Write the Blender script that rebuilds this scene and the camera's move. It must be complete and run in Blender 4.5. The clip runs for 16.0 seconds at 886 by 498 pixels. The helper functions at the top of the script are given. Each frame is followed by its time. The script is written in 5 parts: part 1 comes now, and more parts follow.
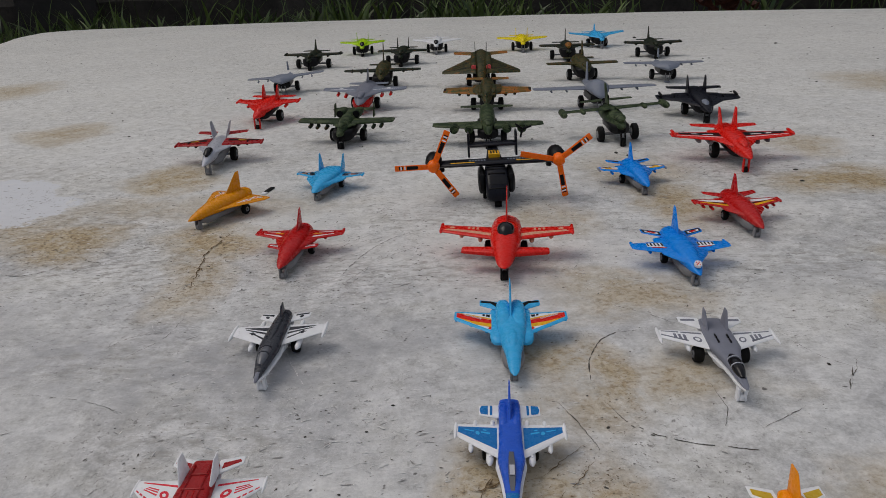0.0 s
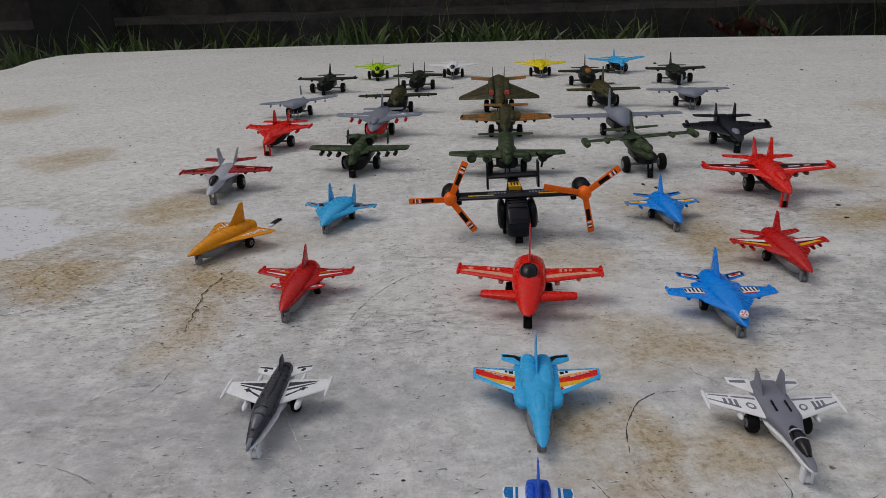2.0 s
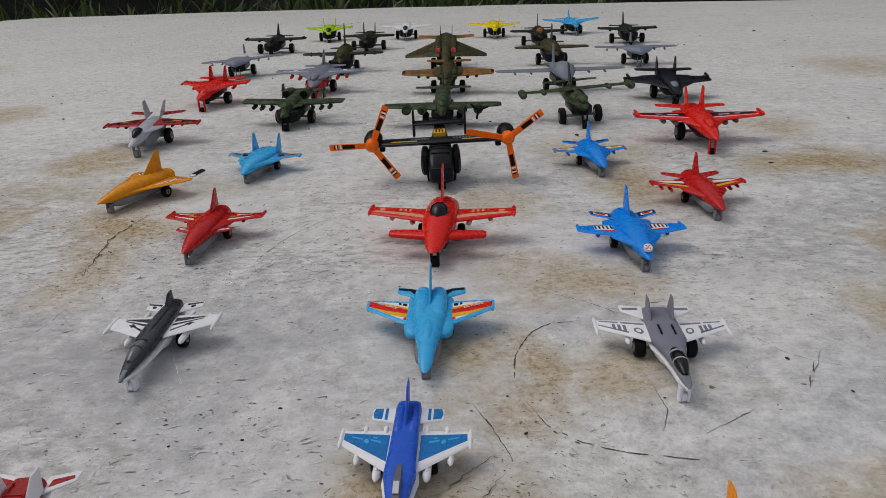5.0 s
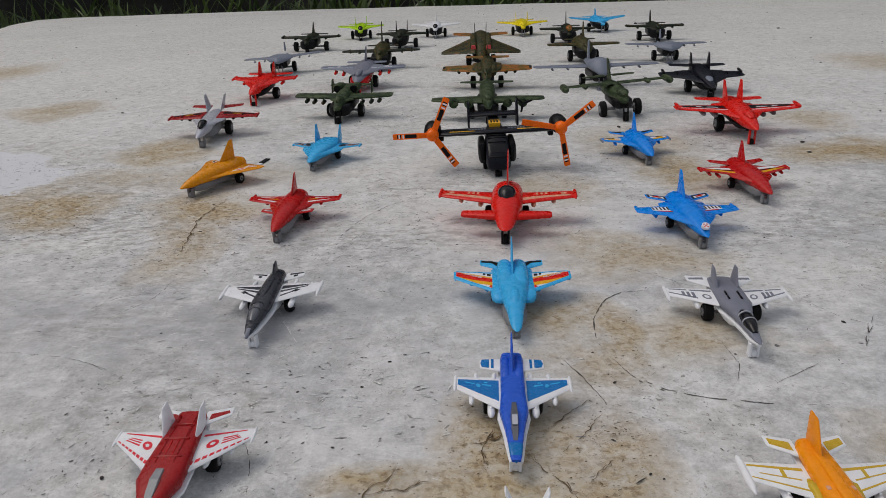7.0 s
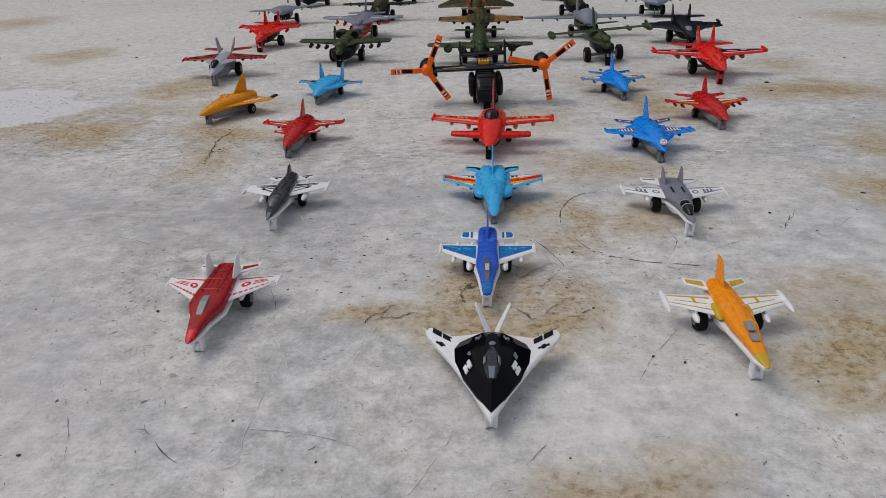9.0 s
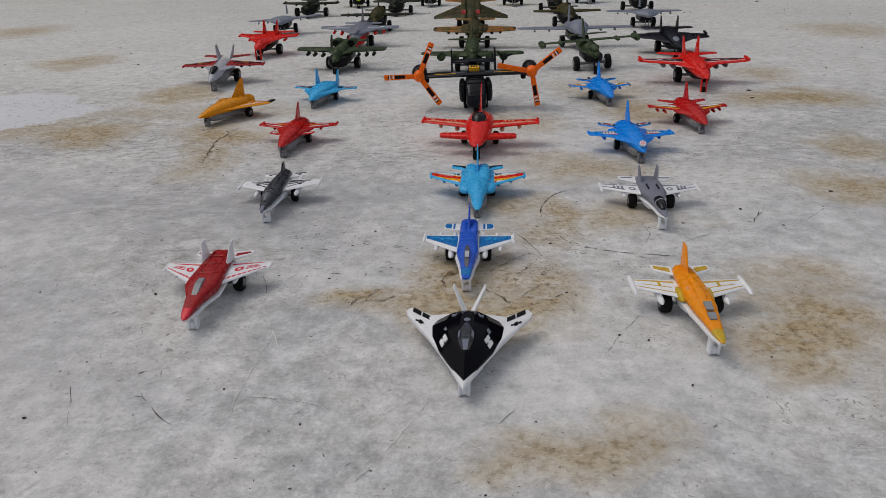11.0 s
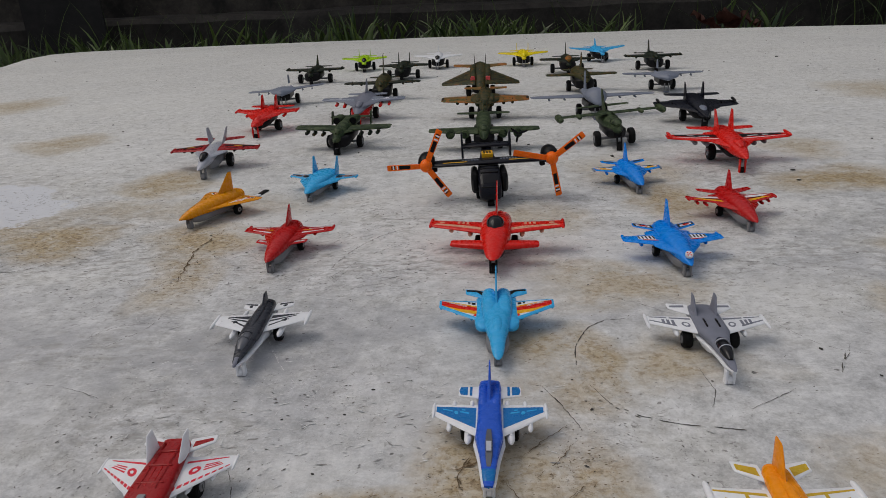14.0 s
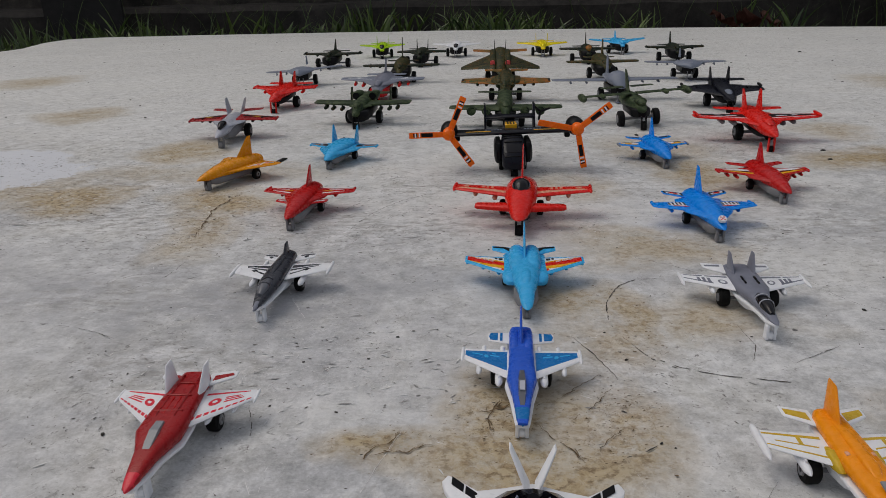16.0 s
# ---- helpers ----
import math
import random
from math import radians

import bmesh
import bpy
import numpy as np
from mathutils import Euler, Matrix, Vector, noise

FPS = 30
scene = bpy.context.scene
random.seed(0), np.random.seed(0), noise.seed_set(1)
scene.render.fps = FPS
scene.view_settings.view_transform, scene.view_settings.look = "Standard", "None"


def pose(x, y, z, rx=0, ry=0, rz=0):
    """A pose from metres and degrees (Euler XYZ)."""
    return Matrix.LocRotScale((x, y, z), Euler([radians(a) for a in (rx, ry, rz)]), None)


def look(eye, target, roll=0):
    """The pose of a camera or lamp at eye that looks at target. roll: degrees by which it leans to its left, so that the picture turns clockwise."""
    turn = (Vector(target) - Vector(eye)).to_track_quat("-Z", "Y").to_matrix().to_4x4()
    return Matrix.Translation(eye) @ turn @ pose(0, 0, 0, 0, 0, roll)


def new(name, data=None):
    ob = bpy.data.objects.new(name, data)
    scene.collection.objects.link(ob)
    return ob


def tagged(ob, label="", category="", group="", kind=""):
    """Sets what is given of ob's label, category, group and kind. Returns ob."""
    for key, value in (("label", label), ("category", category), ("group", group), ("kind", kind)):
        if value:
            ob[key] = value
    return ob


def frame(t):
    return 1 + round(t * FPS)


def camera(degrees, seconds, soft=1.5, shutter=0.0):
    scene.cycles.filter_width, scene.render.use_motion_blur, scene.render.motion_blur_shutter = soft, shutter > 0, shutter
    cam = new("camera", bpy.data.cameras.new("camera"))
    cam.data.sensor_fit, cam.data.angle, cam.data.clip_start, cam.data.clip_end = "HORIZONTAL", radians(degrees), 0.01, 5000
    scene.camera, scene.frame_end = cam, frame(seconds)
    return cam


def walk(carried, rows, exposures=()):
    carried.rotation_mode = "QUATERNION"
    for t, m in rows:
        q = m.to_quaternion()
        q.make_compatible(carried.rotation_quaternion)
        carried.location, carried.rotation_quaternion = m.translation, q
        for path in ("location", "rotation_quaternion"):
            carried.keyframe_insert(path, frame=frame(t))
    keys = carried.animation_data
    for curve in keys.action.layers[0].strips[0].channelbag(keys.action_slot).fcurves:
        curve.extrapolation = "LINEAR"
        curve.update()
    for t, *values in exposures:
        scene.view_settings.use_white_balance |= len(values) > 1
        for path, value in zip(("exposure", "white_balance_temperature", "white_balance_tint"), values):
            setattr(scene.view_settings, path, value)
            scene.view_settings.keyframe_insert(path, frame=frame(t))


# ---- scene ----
cam = camera(64.3, 16.0, 0.8)
PATH = [
    (0, (0.018, 0.017, 0.266), (-0.015, 1.863, -0.505), -2.1),
    (0.5, (0.012, 0.039, 0.272), (-0.034, 1.895, -0.471), -2.7),
    (1, (0.014, 0.054, 0.269), (-0.036, 1.918, -0.456), -3.2),
    (1.5, (0.012, 0.061, 0.267), (-0.041, 1.93, -0.445), -3.2),
    (2, (0.014, 0.073, 0.261), (-0.055, 1.942, -0.449), -1.9),
    (2.5, (0.029, 0.083, 0.263), (-0.042, 1.953, -0.442), -2.1),
    (3, (0.042, 0.088, 0.261), (-0.011, 1.962, -0.437), -2.0),
    (3.5, (0.054, 0.103, 0.257), (0.014, 1.978, -0.437), -2.2),
    (4, (0.078, 0.11, 0.248), (0.03, 1.981, -0.455), -2.2),
    (4.5, (0.093, 0.096, 0.235), (0.089, 1.955, -0.503), -1.8),
    (5, (0.067, 0.072, 0.229), (0.069, 1.914, -0.55), -1.7),
    (5.2, (0.056, 0.068, 0.232), (0.056, 1.909, -0.55), -1.8),
    (7.3, (0.016, 0.011, 0.232), (-0.021, 1.853, -0.547), -1.7),
    (7.5, (0.016, 0.001, 0.23), (-0.02, 1.843, -0.548), -1.3),
    (8, (0.017, -0.033, 0.233), (-0.011, 1.806, -0.553), -1.2),
    (8.5, (0.019, -0.06, 0.223), (-0.005, 1.768, -0.588), -0.7),
    (8.8, (0.024, -0.07, 0.219), (0.004, 1.748, -0.615), -1.1),
    (9, (0.023, -0.077, 0.216), (-0.003, 1.729, -0.643), -1.5),
    (9.2, (0.025, -0.082, 0.216), (0.003, 1.719, -0.653), -1.6),
    (11.3, (0.034, -0.108, 0.212), (0.007, 1.722, -0.594), -1.0),
    (11.5, (0.032, -0.102, 0.214), (-0.002, 1.734, -0.578), -0.9),
    (12, (0.034, -0.082, 0.221), (-0.009, 1.759, -0.56), -1.4),
    (12.5, (0.036, -0.064, 0.224), (-0.007, 1.782, -0.544), -1.7),
    (13, (0.034, -0.042, 0.228), (-0.015, 1.812, -0.52), -1.7),
    (13.5, (0.032, -0.017, 0.232), (-0.02, 1.842, -0.503), -2.0),
    (14, (0.034, 0.013, 0.238), (-0.019, 1.883, -0.47), -2.5),
    (14.5, (0.037, 0.044, 0.245), (-0.009, 1.924, -0.435), -1.4),
    (15, (0.033, 0.066, 0.244), (-0.014, 1.952, -0.42), -1.2),
    (15.5, (0.026, 0.042, 0.223), (-0.037, 1.919, -0.462), -1.7),
    (16, (0.02, 0.015, 0.2), (-0.058, 1.886, -0.503), -1.3),
]
walk(cam, [(t, look(eye, target, roll)) for t, eye, target, roll in PATH],
     [(0.0, -0.22), (2.8, -0.2), (4.2, -0.1), (6.0, -0.05), (9.0, 0.0), (11.5, -0.13), (13.0, -0.18), (16.0, -0.2)])

# ---- world, sun and exposure ----
scene.view_settings.exposure = 0.0
world = bpy.data.worlds.new("overcast_sky")
scene.world = world
world.use_nodes = True
wn, wl = world.node_tree.nodes, world.node_tree.links
sky = wn.new("ShaderNodeTexSky")
sky.sky_type, sky.sun_disc = "NISHITA", False
sky.sun_elevation, sky.sun_rotation = radians(58), radians(-60)
sky.air_density, sky.dust_density, sky.ozone_density = 1.0, 6.0, 1.0
pale = wn.new("ShaderNodeMixRGB")
pale.inputs[0].default_value = 0.55
pale.inputs[2].default_value = (5.2, 5.3, 5.5, 1)
wl.new(sky.outputs[0], pale.inputs[1])
wl.new(pale.outputs[0], wn["Background"].inputs[0])
wn["Background"].inputs[1].default_value = 0.092
sun = new("sun", bpy.data.lights.new("sun", "SUN"))
sun.data.energy, sun.data.angle, sun.data.color = 0.75, radians(35), (1.0, 0.96, 0.9)
sun.matrix_world = look((-2.2, 1.6, 4.2), (0, 0.8, 0))


# ---- materials ----
def mat_base(name):
    m = bpy.data.materials.new(name)
    m.use_nodes = True
    return m, m.node_tree.nodes, m.node_tree.links, m.node_tree.nodes["Principled BSDF"]


def add_noise(n, l, scale, detail=4, vec=None, rough=0.6, warp=0.0):
    t = n.new("ShaderNodeTexNoise")
    t.inputs["Scale"].default_value, t.inputs["Detail"].default_value = scale, detail
    t.inputs["Roughness"].default_value, t.inputs["Distortion"].default_value = rough, warp
    if vec is not None:
        l.new(vec, t.inputs["Vector"])
    return t.outputs["Fac"]


def ramp(n, l, src, a, b, ca=(0, 0, 0), cb=(1, 1, 1)):
    r = n.new("ShaderNodeValToRGB")
    r.color_ramp.elements[0].position, r.color_ramp.elements[1].position = a, b
    r.color_ramp.elements[0].color, r.color_ramp.elements[1].color = (*ca, 1), (*cb, 1)
    l.new(src, r.inputs[0])
    return r.outputs[0]


def mix(n, l, fac, a, b, mode="MIX"):
    m = n.new("ShaderNodeMixRGB")
    m.blend_type = mode
    for k, v in ((0, fac), (1, a), (2, b)):
        if isinstance(v, (int, float)):
            m.inputs[k].default_value = v
        elif isinstance(v, tuple):
            m.inputs[k].default_value = (*v, 1)
        else:
            l.new(v, m.inputs[k])
    return m.outputs[0]


def bump(n, l, bsdf, src, strength, dist):
    b = n.new("ShaderNodeBump")
    b.inputs["Strength"].default_value, b.inputs["Distance"].default_value = strength, dist
    l.new(src, b.inputs["Height"])
    l.new(b.outputs[0], bsdf.inputs["Normal"])


def coords(n):
    return n.new("ShaderNodeTexCoord").outputs["Object"]


def geo_pos(n):
    return n.new("ShaderNodeNewGeometry").outputs["Position"]


def plastic(name, rgb, rough=0.24, metal=0.0, wear=0.12, spec=0.24):
    """Moulded or painted toy plastic: faint mottling, dust and scuffs."""
    m, n, l, b = mat_base(name)
    v = coords(n)
    dust = tuple(0.75 * c + 0.25 * g for c, g in zip(rgb, (0.42, 0.39, 0.34)))
    dark = tuple(c * 0.9 for c in rgb)
    c1 = mix(n, l, ramp(n, l, add_noise(n, l, 120, 3, v), 0.35, 0.7), rgb, dark)
    c2 = mix(n, l, mix(n, l, wear, (0, 0, 0), ramp(n, l, add_noise(n, l, 420, 5, v, 0.7), 0.58, 0.8)), c1, dust)
    l.new(c2, b.inputs["Base Color"])
    l.new(ramp(n, l, add_noise(n, l, 260, 3, v), 0.3, 0.75, (rough - 0.07,) * 3, (rough + 0.16,) * 3), b.inputs["Roughness"])
    b.inputs["Metallic"].default_value = metal
    b.inputs["Specular IOR Level"].default_value = spec
    bump(n, l, b, add_noise(n, l, 500, 3, v), 0.06, 0.0003)
    return m


def camo(name, ca, cb, cc, scale=55, rough=0.5):
    m, n, l, b = mat_base(name)
    v = coords(n)
    c1 = mix(n, l, ramp(n, l, add_noise(n, l, scale, 2, v, 0.5, 0.6), 0.47, 0.52), ca, cb)
    c2 = mix(n, l, ramp(n, l, add_noise(n, l, scale * 1.3, 2, v, 0.5, 1.5), 0.6, 0.63), c1, cc)
    c3 = mix(n, l, ramp(n, l, add_noise(n, l, 500, 4, v), 0.62, 0.9), c2, (0.12, 0.115, 0.09))
    l.new(c3, b.inputs["Base Color"])
    b.inputs["Roughness"].default_value = rough
    b.inputs["Specular IOR Level"].default_value = 0.16
    bump(n, l, b, add_noise(n, l, 600, 3, v), 0.12, 0.0004)
    return m


RED = plastic("red_plastic", (0.5, 0.010, 0.010))
CRIMSON = plastic("crimson_paint", (0.34, 0.010, 0.012), 0.26)
BRIGHTRED = plastic("bright_red_plastic", (0.72, 0.014, 0.008))
ORANGE = plastic("orange_plastic", (0.92, 0.30, 0.006))
ROTOR = plastic("rotor_orange_plastic", (1.0, 0.165, 0.006))
MUSTARD = plastic("mustard_plastic", (0.78, 0.29, 0.004))
OLIVEGOLD = plastic("olive_gold_print", (0.6, 0.4, 0.03))
BLUE = plastic("royal_blue_plastic", (0.022, 0.105, 0.6))
SKY = plastic("cyan_plastic", (0.045, 0.43, 0.82))
AZURE = plastic("azure_plastic", (0.002, 0.245, 0.84))
PRINTBLUE = plastic("blue_print", (0.01, 0.17, 0.48))
WHITE = plastic("white_plastic", (0.83, 0.84, 0.87), 0.32)
GREY = plastic("grey_plastic", (0.2, 0.21, 0.26), 0.36)
PALEGREY = plastic("pale_grey_plastic", (0.2, 0.225, 0.285), 0.36)
SILVER = plastic("silver_paint", (0.5, 0.51, 0.57), 0.3, 0.25)
CHASSIS = plastic("chassis_grey_plastic", (0.2, 0.2, 0.21), 0.45)
CHARCOAL = plastic("charcoal_paint", (0.042, 0.045, 0.056), 0.26)
BLACK = plastic("black_plastic", (0.006, 0.006, 0.007), 0.35, wear=0.08, spec=0.13)
NAVY = plastic("navy_black_plastic", (0.006, 0.007, 0.013), 0.3, wear=0.08, spec=0.16)
GLOSSBLACK = plastic("gloss_black_paint", (0.003, 0.003, 0.005), 0.1, wear=0.05, spec=0.08)
CANOPYGREY = plastic("grey_canopy_paint", (0.27, 0.28, 0.3), 0.22)
TINTED = plastic("tinted_canopy", (0.13, 0.135, 0.155), 0.12, spec=0.5)
BLACKGLASS = plastic("black_canopy", (0.012, 0.012, 0.015), 0.12, wear=0.1)
RUBBER = plastic("black_rubber", (0.007, 0.007, 0.007), 0.6, wear=0.15, spec=0.13)
HUB = plastic("wheel_hub_grey", (0.25, 0.25, 0.26), 0.4)
LIME = plastic("lime_plastic", (0.42, 0.68, 0.012))
YELLOW = plastic("yellow_plastic", (0.88, 0.7, 0.008))
ROSE = plastic("rose_red_plastic", (0.72, 0.03, 0.055))
PINKRED = plastic("pink_red_intake", (0.75, 0.1, 0.1))
TAN = plastic("tan_print", (0.75, 0.38, 0.25))
GOLDPRINT = plastic("yellow_print", (0.85, 0.45, 0.02))
GREEN = camo("green_camouflage", (0.022, 0.04, 0.016), (0.06, 0.082, 0.038), (0.008, 0.014, 0.007), 85)
DARKGREEN = camo("dark_green_camouflage", (0.006, 0.012, 0.007), (0.012, 0.02, 0.01), (0.06, 0.035, 0.009), 80)
OLIVE = camo("olive_brown_camouflage", (0.055, 0.05, 0.016), (0.02, 0.028, 0.009), (0.13, 0.06, 0.013), 80)
RUST = camo("orange_brown_camouflage", (0.3, 0.11, 0.02), (0.16, 0.09, 0.02), (0.06, 0.08, 0.025))


# stains of ochre and brown on the slab: x, y, rx, ry, strength
STAINS = [(-0.65, 1.226, .07, .07, .7), (-.358, .928, .05, .07, .85), (-.39, .693, .06, .05, .95), (-.48, .74, .08, .06, .5),
          (-.227, .69, .05, .045, .9), (-.225, .60, .03, .07, .55), (.5, .827, .08, .06, .95), (.274, .785, .05, .07, .75),
          (.52, 1.0, .05, .06, .5), (.245, .88, .07, .09, .5), (.114, .725, .05, .05, .4), (.17, .547, .07, .04, .6),
          (.085, .44, .035, .035, .75), (.122, .43, .02, .05, .75), (.175, .43, .04, .035, .6), (.10, .39, .04, .03, .5), (.045, .325, .04, .03, .85),
          (.045, .275, .055, .04, .95), (.095, .30, .03, .05, .6), (-.02, .28, .03, .024, .75), (-1.02, 1.7, .09, .12, .7),
          (.9, 1.48, .1, .12, .5), (.09, .14, .04, .025, .6), (.062, .128, .02, .015, .5), (.235, .245, .045, .04, .95),
          (-.03, .283, .018, .014, .95), (.028, .306, .016, .014, .95), (.085, .288, .02, .022, .9), (.09, .318, .018, .014, .8),
          (.26, .30, .04, .04, .5), (.4, .473, .04, .05, .8), (.46, .594, .04, .05, .7), (-.3, .80, .2, .05, .3), (.31, .2, .05, .06, .4)]


# cooler grey patches and rubbed pale patches on the slab: x, y, rx, ry, strength
GREYS = [(-.12, .45, .17, .075, .75), (.05, .47, .08, .045, .6), (-.32, .47, .12, .08, .7), (.02, .36, .05, .04, .4), (-.25, .3, .1, .08, .45), (.38, .42, .1, .07, .4),
         (-.2, .2, .1, .06, .35), (.34, .56, .09, .03, .45), (.16, .5, .05, .025, .4), (-.02, .55, .16, .025, .35)]
PALES = [(.0, .665, .13, .05, .7), (.2, .63, .09, .05, .7), (-.16, .72, .1, .06, .6), (.05, .86, .12, .08, .5), (.3, .53, .05, .03, .5), (.35, .74, .08, .04, .6), (-.33, .6, .09, .03, .5),
         (.22, .46, .05, .02, .5), (-.02, .33, .07, .035, .55), (-.3, .9, .1, .07, .5), (.12, .2, .1, .06, .4), (.04, .56, .06, .03, .45)]

# rough worn patches where dirt has settled in the float marks
WORN = [(-.47, .76, .2, .07, .75), (-.33, .63, .14, .05, .6), (-.05, .61, .16, .04, .5), (.02, .73, .12, .03, .45), (.36, .6, .12, .05, .5), (.42, .86, .1, .05, .55),
        (-.14, .37, .06, .03, .45), (.2, .78, .08, .03, .45), (-.6, .95, .15, .06, .5), (.1, .36, .06, .03, .35), (-.25, .46, .12, .03, .35)]


def slab_material():
    m, n, l, b = mat_base("weathered_cement")
    p = geo_pos(n)
    warp = n.new("ShaderNodeTexNoise")
    warp.inputs["Scale"].default_value, warp.inputs["Detail"].default_value = 9, 5
    l.new(p, warp.inputs["Vector"])
    vm = n.new("ShaderNodeVectorMath")
    vm.operation = "MULTIPLY_ADD"
    l.new(warp.outputs["Color"], vm.inputs[0])
    vm.inputs[1].default_value = (0.12, 0.12, 0)
    vm.inputs[2].default_value = (-0.06, -0.06, 0)
    add = n.new("ShaderNodeVectorMath")
    add.operation = "ADD"
    l.new(p, add.inputs[0])
    l.new(vm.outputs[0], add.inputs[1])
    wp = add.outputs[0]
    # broad tone
    c = mix(n, l, ramp(n, l, add_noise(n, l, 2.2, 4, wp), 0.38, 0.62), (0.42, 0.425, 0.435), (0.64, 0.64, 0.64))
    c = mix(n, l, ramp(n, l, add_noise(n, l, 9, 6, wp, 0.7), 0.45, 0.7, (0, 0, 0), (0.6,) * 3), c, (0.53, 0.515, 0.465))
    c = mix(n, l, ramp(n, l, add_noise(n, l, 7, 5, p, 0.7, 0.4), 0.52, 0.68, (0, 0, 0), (0.6,) * 3), c, (0.32, 0.32, 0.335))
    c = mix(n, l, ramp(n, l, add_noise(n, l, 17, 6, p, 0.72, 0.3), 0.52, 0.68, (0, 0, 0), (0.8,) * 3), c, (0.76, 0.76, 0.765))
    # blends gradually into an even pale grey towards the far end
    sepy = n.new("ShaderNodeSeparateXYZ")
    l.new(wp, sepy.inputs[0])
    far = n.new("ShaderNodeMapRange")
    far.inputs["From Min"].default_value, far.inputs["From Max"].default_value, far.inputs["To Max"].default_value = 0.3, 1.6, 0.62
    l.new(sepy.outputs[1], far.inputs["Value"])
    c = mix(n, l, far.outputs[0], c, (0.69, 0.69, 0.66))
    # trowel and brush marks, short and broken, in patches
    soft = n.new("ShaderNodeVectorMath")
    soft.operation = "MULTIPLY_ADD"
    l.new(warp.outputs["Color"], soft.inputs[0])
    soft.inputs[1].default_value = (0.012, 0.012, 0)
    l.new(p, soft.inputs[2])

    def streaks(sx, sy, turn, detail=4):
        mp = n.new("ShaderNodeMapping")
        mp.inputs["Scale"].default_value, mp.inputs["Rotation"].default_value = (sx, sy, 1), (0, 0, turn)
        l.new(soft.outputs[0], mp.inputs[0])
        return add_noise(n, l, 1.0, detail, mp.outputs[0], 0.66)

    def patches(scale, a, b):
        return ramp(n, l, add_noise(n, l, scale, 5, wp, 0.65), a, b)
    # shallow ripples left by the float, short and broken, in one worked band of the slab
    band = n.new("ShaderNodeMapRange")
    band.inputs["From Min"].default_value, band.inputs["From Max"].default_value = 0.36, 0.56
    band.inputs["To Min"].default_value = 0.12
    l.new(sepy.outputs[1], band.inputs["Value"])

    def worked(mask):
        return mix(n, l, 1.0, mask, band.outputs[0], "MULTIPLY")
    streak = streaks(95, 240, 0.12)
    c = mix(n, l, mix(n, l, worked(patches(6, 0.42, 0.56)), (0, 0, 0), ramp(n, l, streak, 0.57, 0.65, (0, 0, 0), (0.78,) * 3)), c, (0.17, 0.16, 0.15))
    s2 = streaks(110, 240, -0.6)
    c = mix(n, l, mix(n, l, worked(patches(4.3, 0.42, 0.56)), (0, 0, 0), ramp(n, l, s2, 0.57, 0.65, (0, 0, 0), (0.72,) * 3)), c, (0.18, 0.165, 0.15))
    s3 = streaks(45, 260, 0.45)
    c = mix(n, l, mix(n, l, patches(5.1, 0.48, 0.62), (0, 0, 0), ramp(n, l, s3, 0.55, 0.64, (0, 0, 0), (0.6,) * 3)), c, (0.72, 0.72, 0.72))
    # pits and grain
    fine = add_noise(n, l, 420, 6, p, 0.8)
    c = mix(n, l, 0.32, c, ramp(n, l, fine, 0.28, 0.68, (0.14,) * 3, (0.92,) * 3), "OVERLAY")
    mid = add_noise(n, l, 60, 8, p, 0.8)
    c = mix(n, l, 0.7, c, ramp(n, l, mid, 0.28, 0.70, (0.16,) * 3, (0.88,) * 3), "OVERLAY")
    pits = add_noise(n, l, 230, 4, p, 0.65, 1.2)
    c = mix(n, l, mix(n, l, patches(9, 0.44, 0.6), (0, 0, 0), ramp(n, l, pits, 0.60, 0.66, (0, 0, 0), (0.75,) * 3)), c, (0.15, 0.14, 0.13))
    blots = add_noise(n, l, 42, 6, wp, 0.75, 1.0)
    c = mix(n, l, mix(n, l, patches(5.5, 0.45, 0.62), (0, 0, 0), ramp(n, l, blots, 0.57, 0.68, (0, 0, 0), (0.55,) * 3)), c, (0.24, 0.225, 0.21))
    # ochre stains with ragged rims
    sep = n.new("ShaderNodeSeparateXYZ")
    l.new(wp, sep.inputs[0])

    def math_node(op, a, bb, cc=None):
        q = n.new("ShaderNodeMath")
        q.operation = op
        for i, v in enumerate((a, bb, cc)):
            if v is None:
                continue
            if isinstance(v, (int, float)):
                q.inputs[i].default_value = v
            else:
                l.new(v, q.inputs[i])
        return q.outputs[0]
    def spots(rows, a, b):
        top = None
        for x, y, rx, ry, s in rows:
            dx = math_node("MULTIPLY", math_node("SUBTRACT", sep.outputs[0], x), 1 / rx)
            dy = math_node("MULTIPLY", math_node("SUBTRACT", sep.outputs[1], y), 1 / ry)
            mask = n.new("ShaderNodeMapRange")
            mask.inputs["From Min"].default_value, mask.inputs["From Max"].default_value, mask.inputs["To Max"].default_value = a, b, s
            l.new(math_node("SQRT", math_node("MULTIPLY_ADD", dx, dx, math_node("MULTIPLY", dy, dy)), 0), mask.inputs["Value"])
            top = mask.outputs[0] if top is None else math_node("MAXIMUM", top, mask.outputs[0])
        return top
    cloud = ramp(n, l, add_noise(n, l, 26, 7, p, 0.75), 0.34, 0.6)
    c = mix(n, l, math_node("MULTIPLY", spots(PALES, 1.4, 0.3), cloud), c, (0.76, 0.755, 0.735))
    c = mix(n, l, math_node("MULTIPLY", spots(GREYS, 1.4, 0.3), cloud), c, (0.33, 0.335, 0.36))
    worn = math_node("MULTIPLY", spots(WORN, 1.5, 0.3), ramp(n, l, streaks(55, 130, 0.2, 7), 0.50, 0.60))
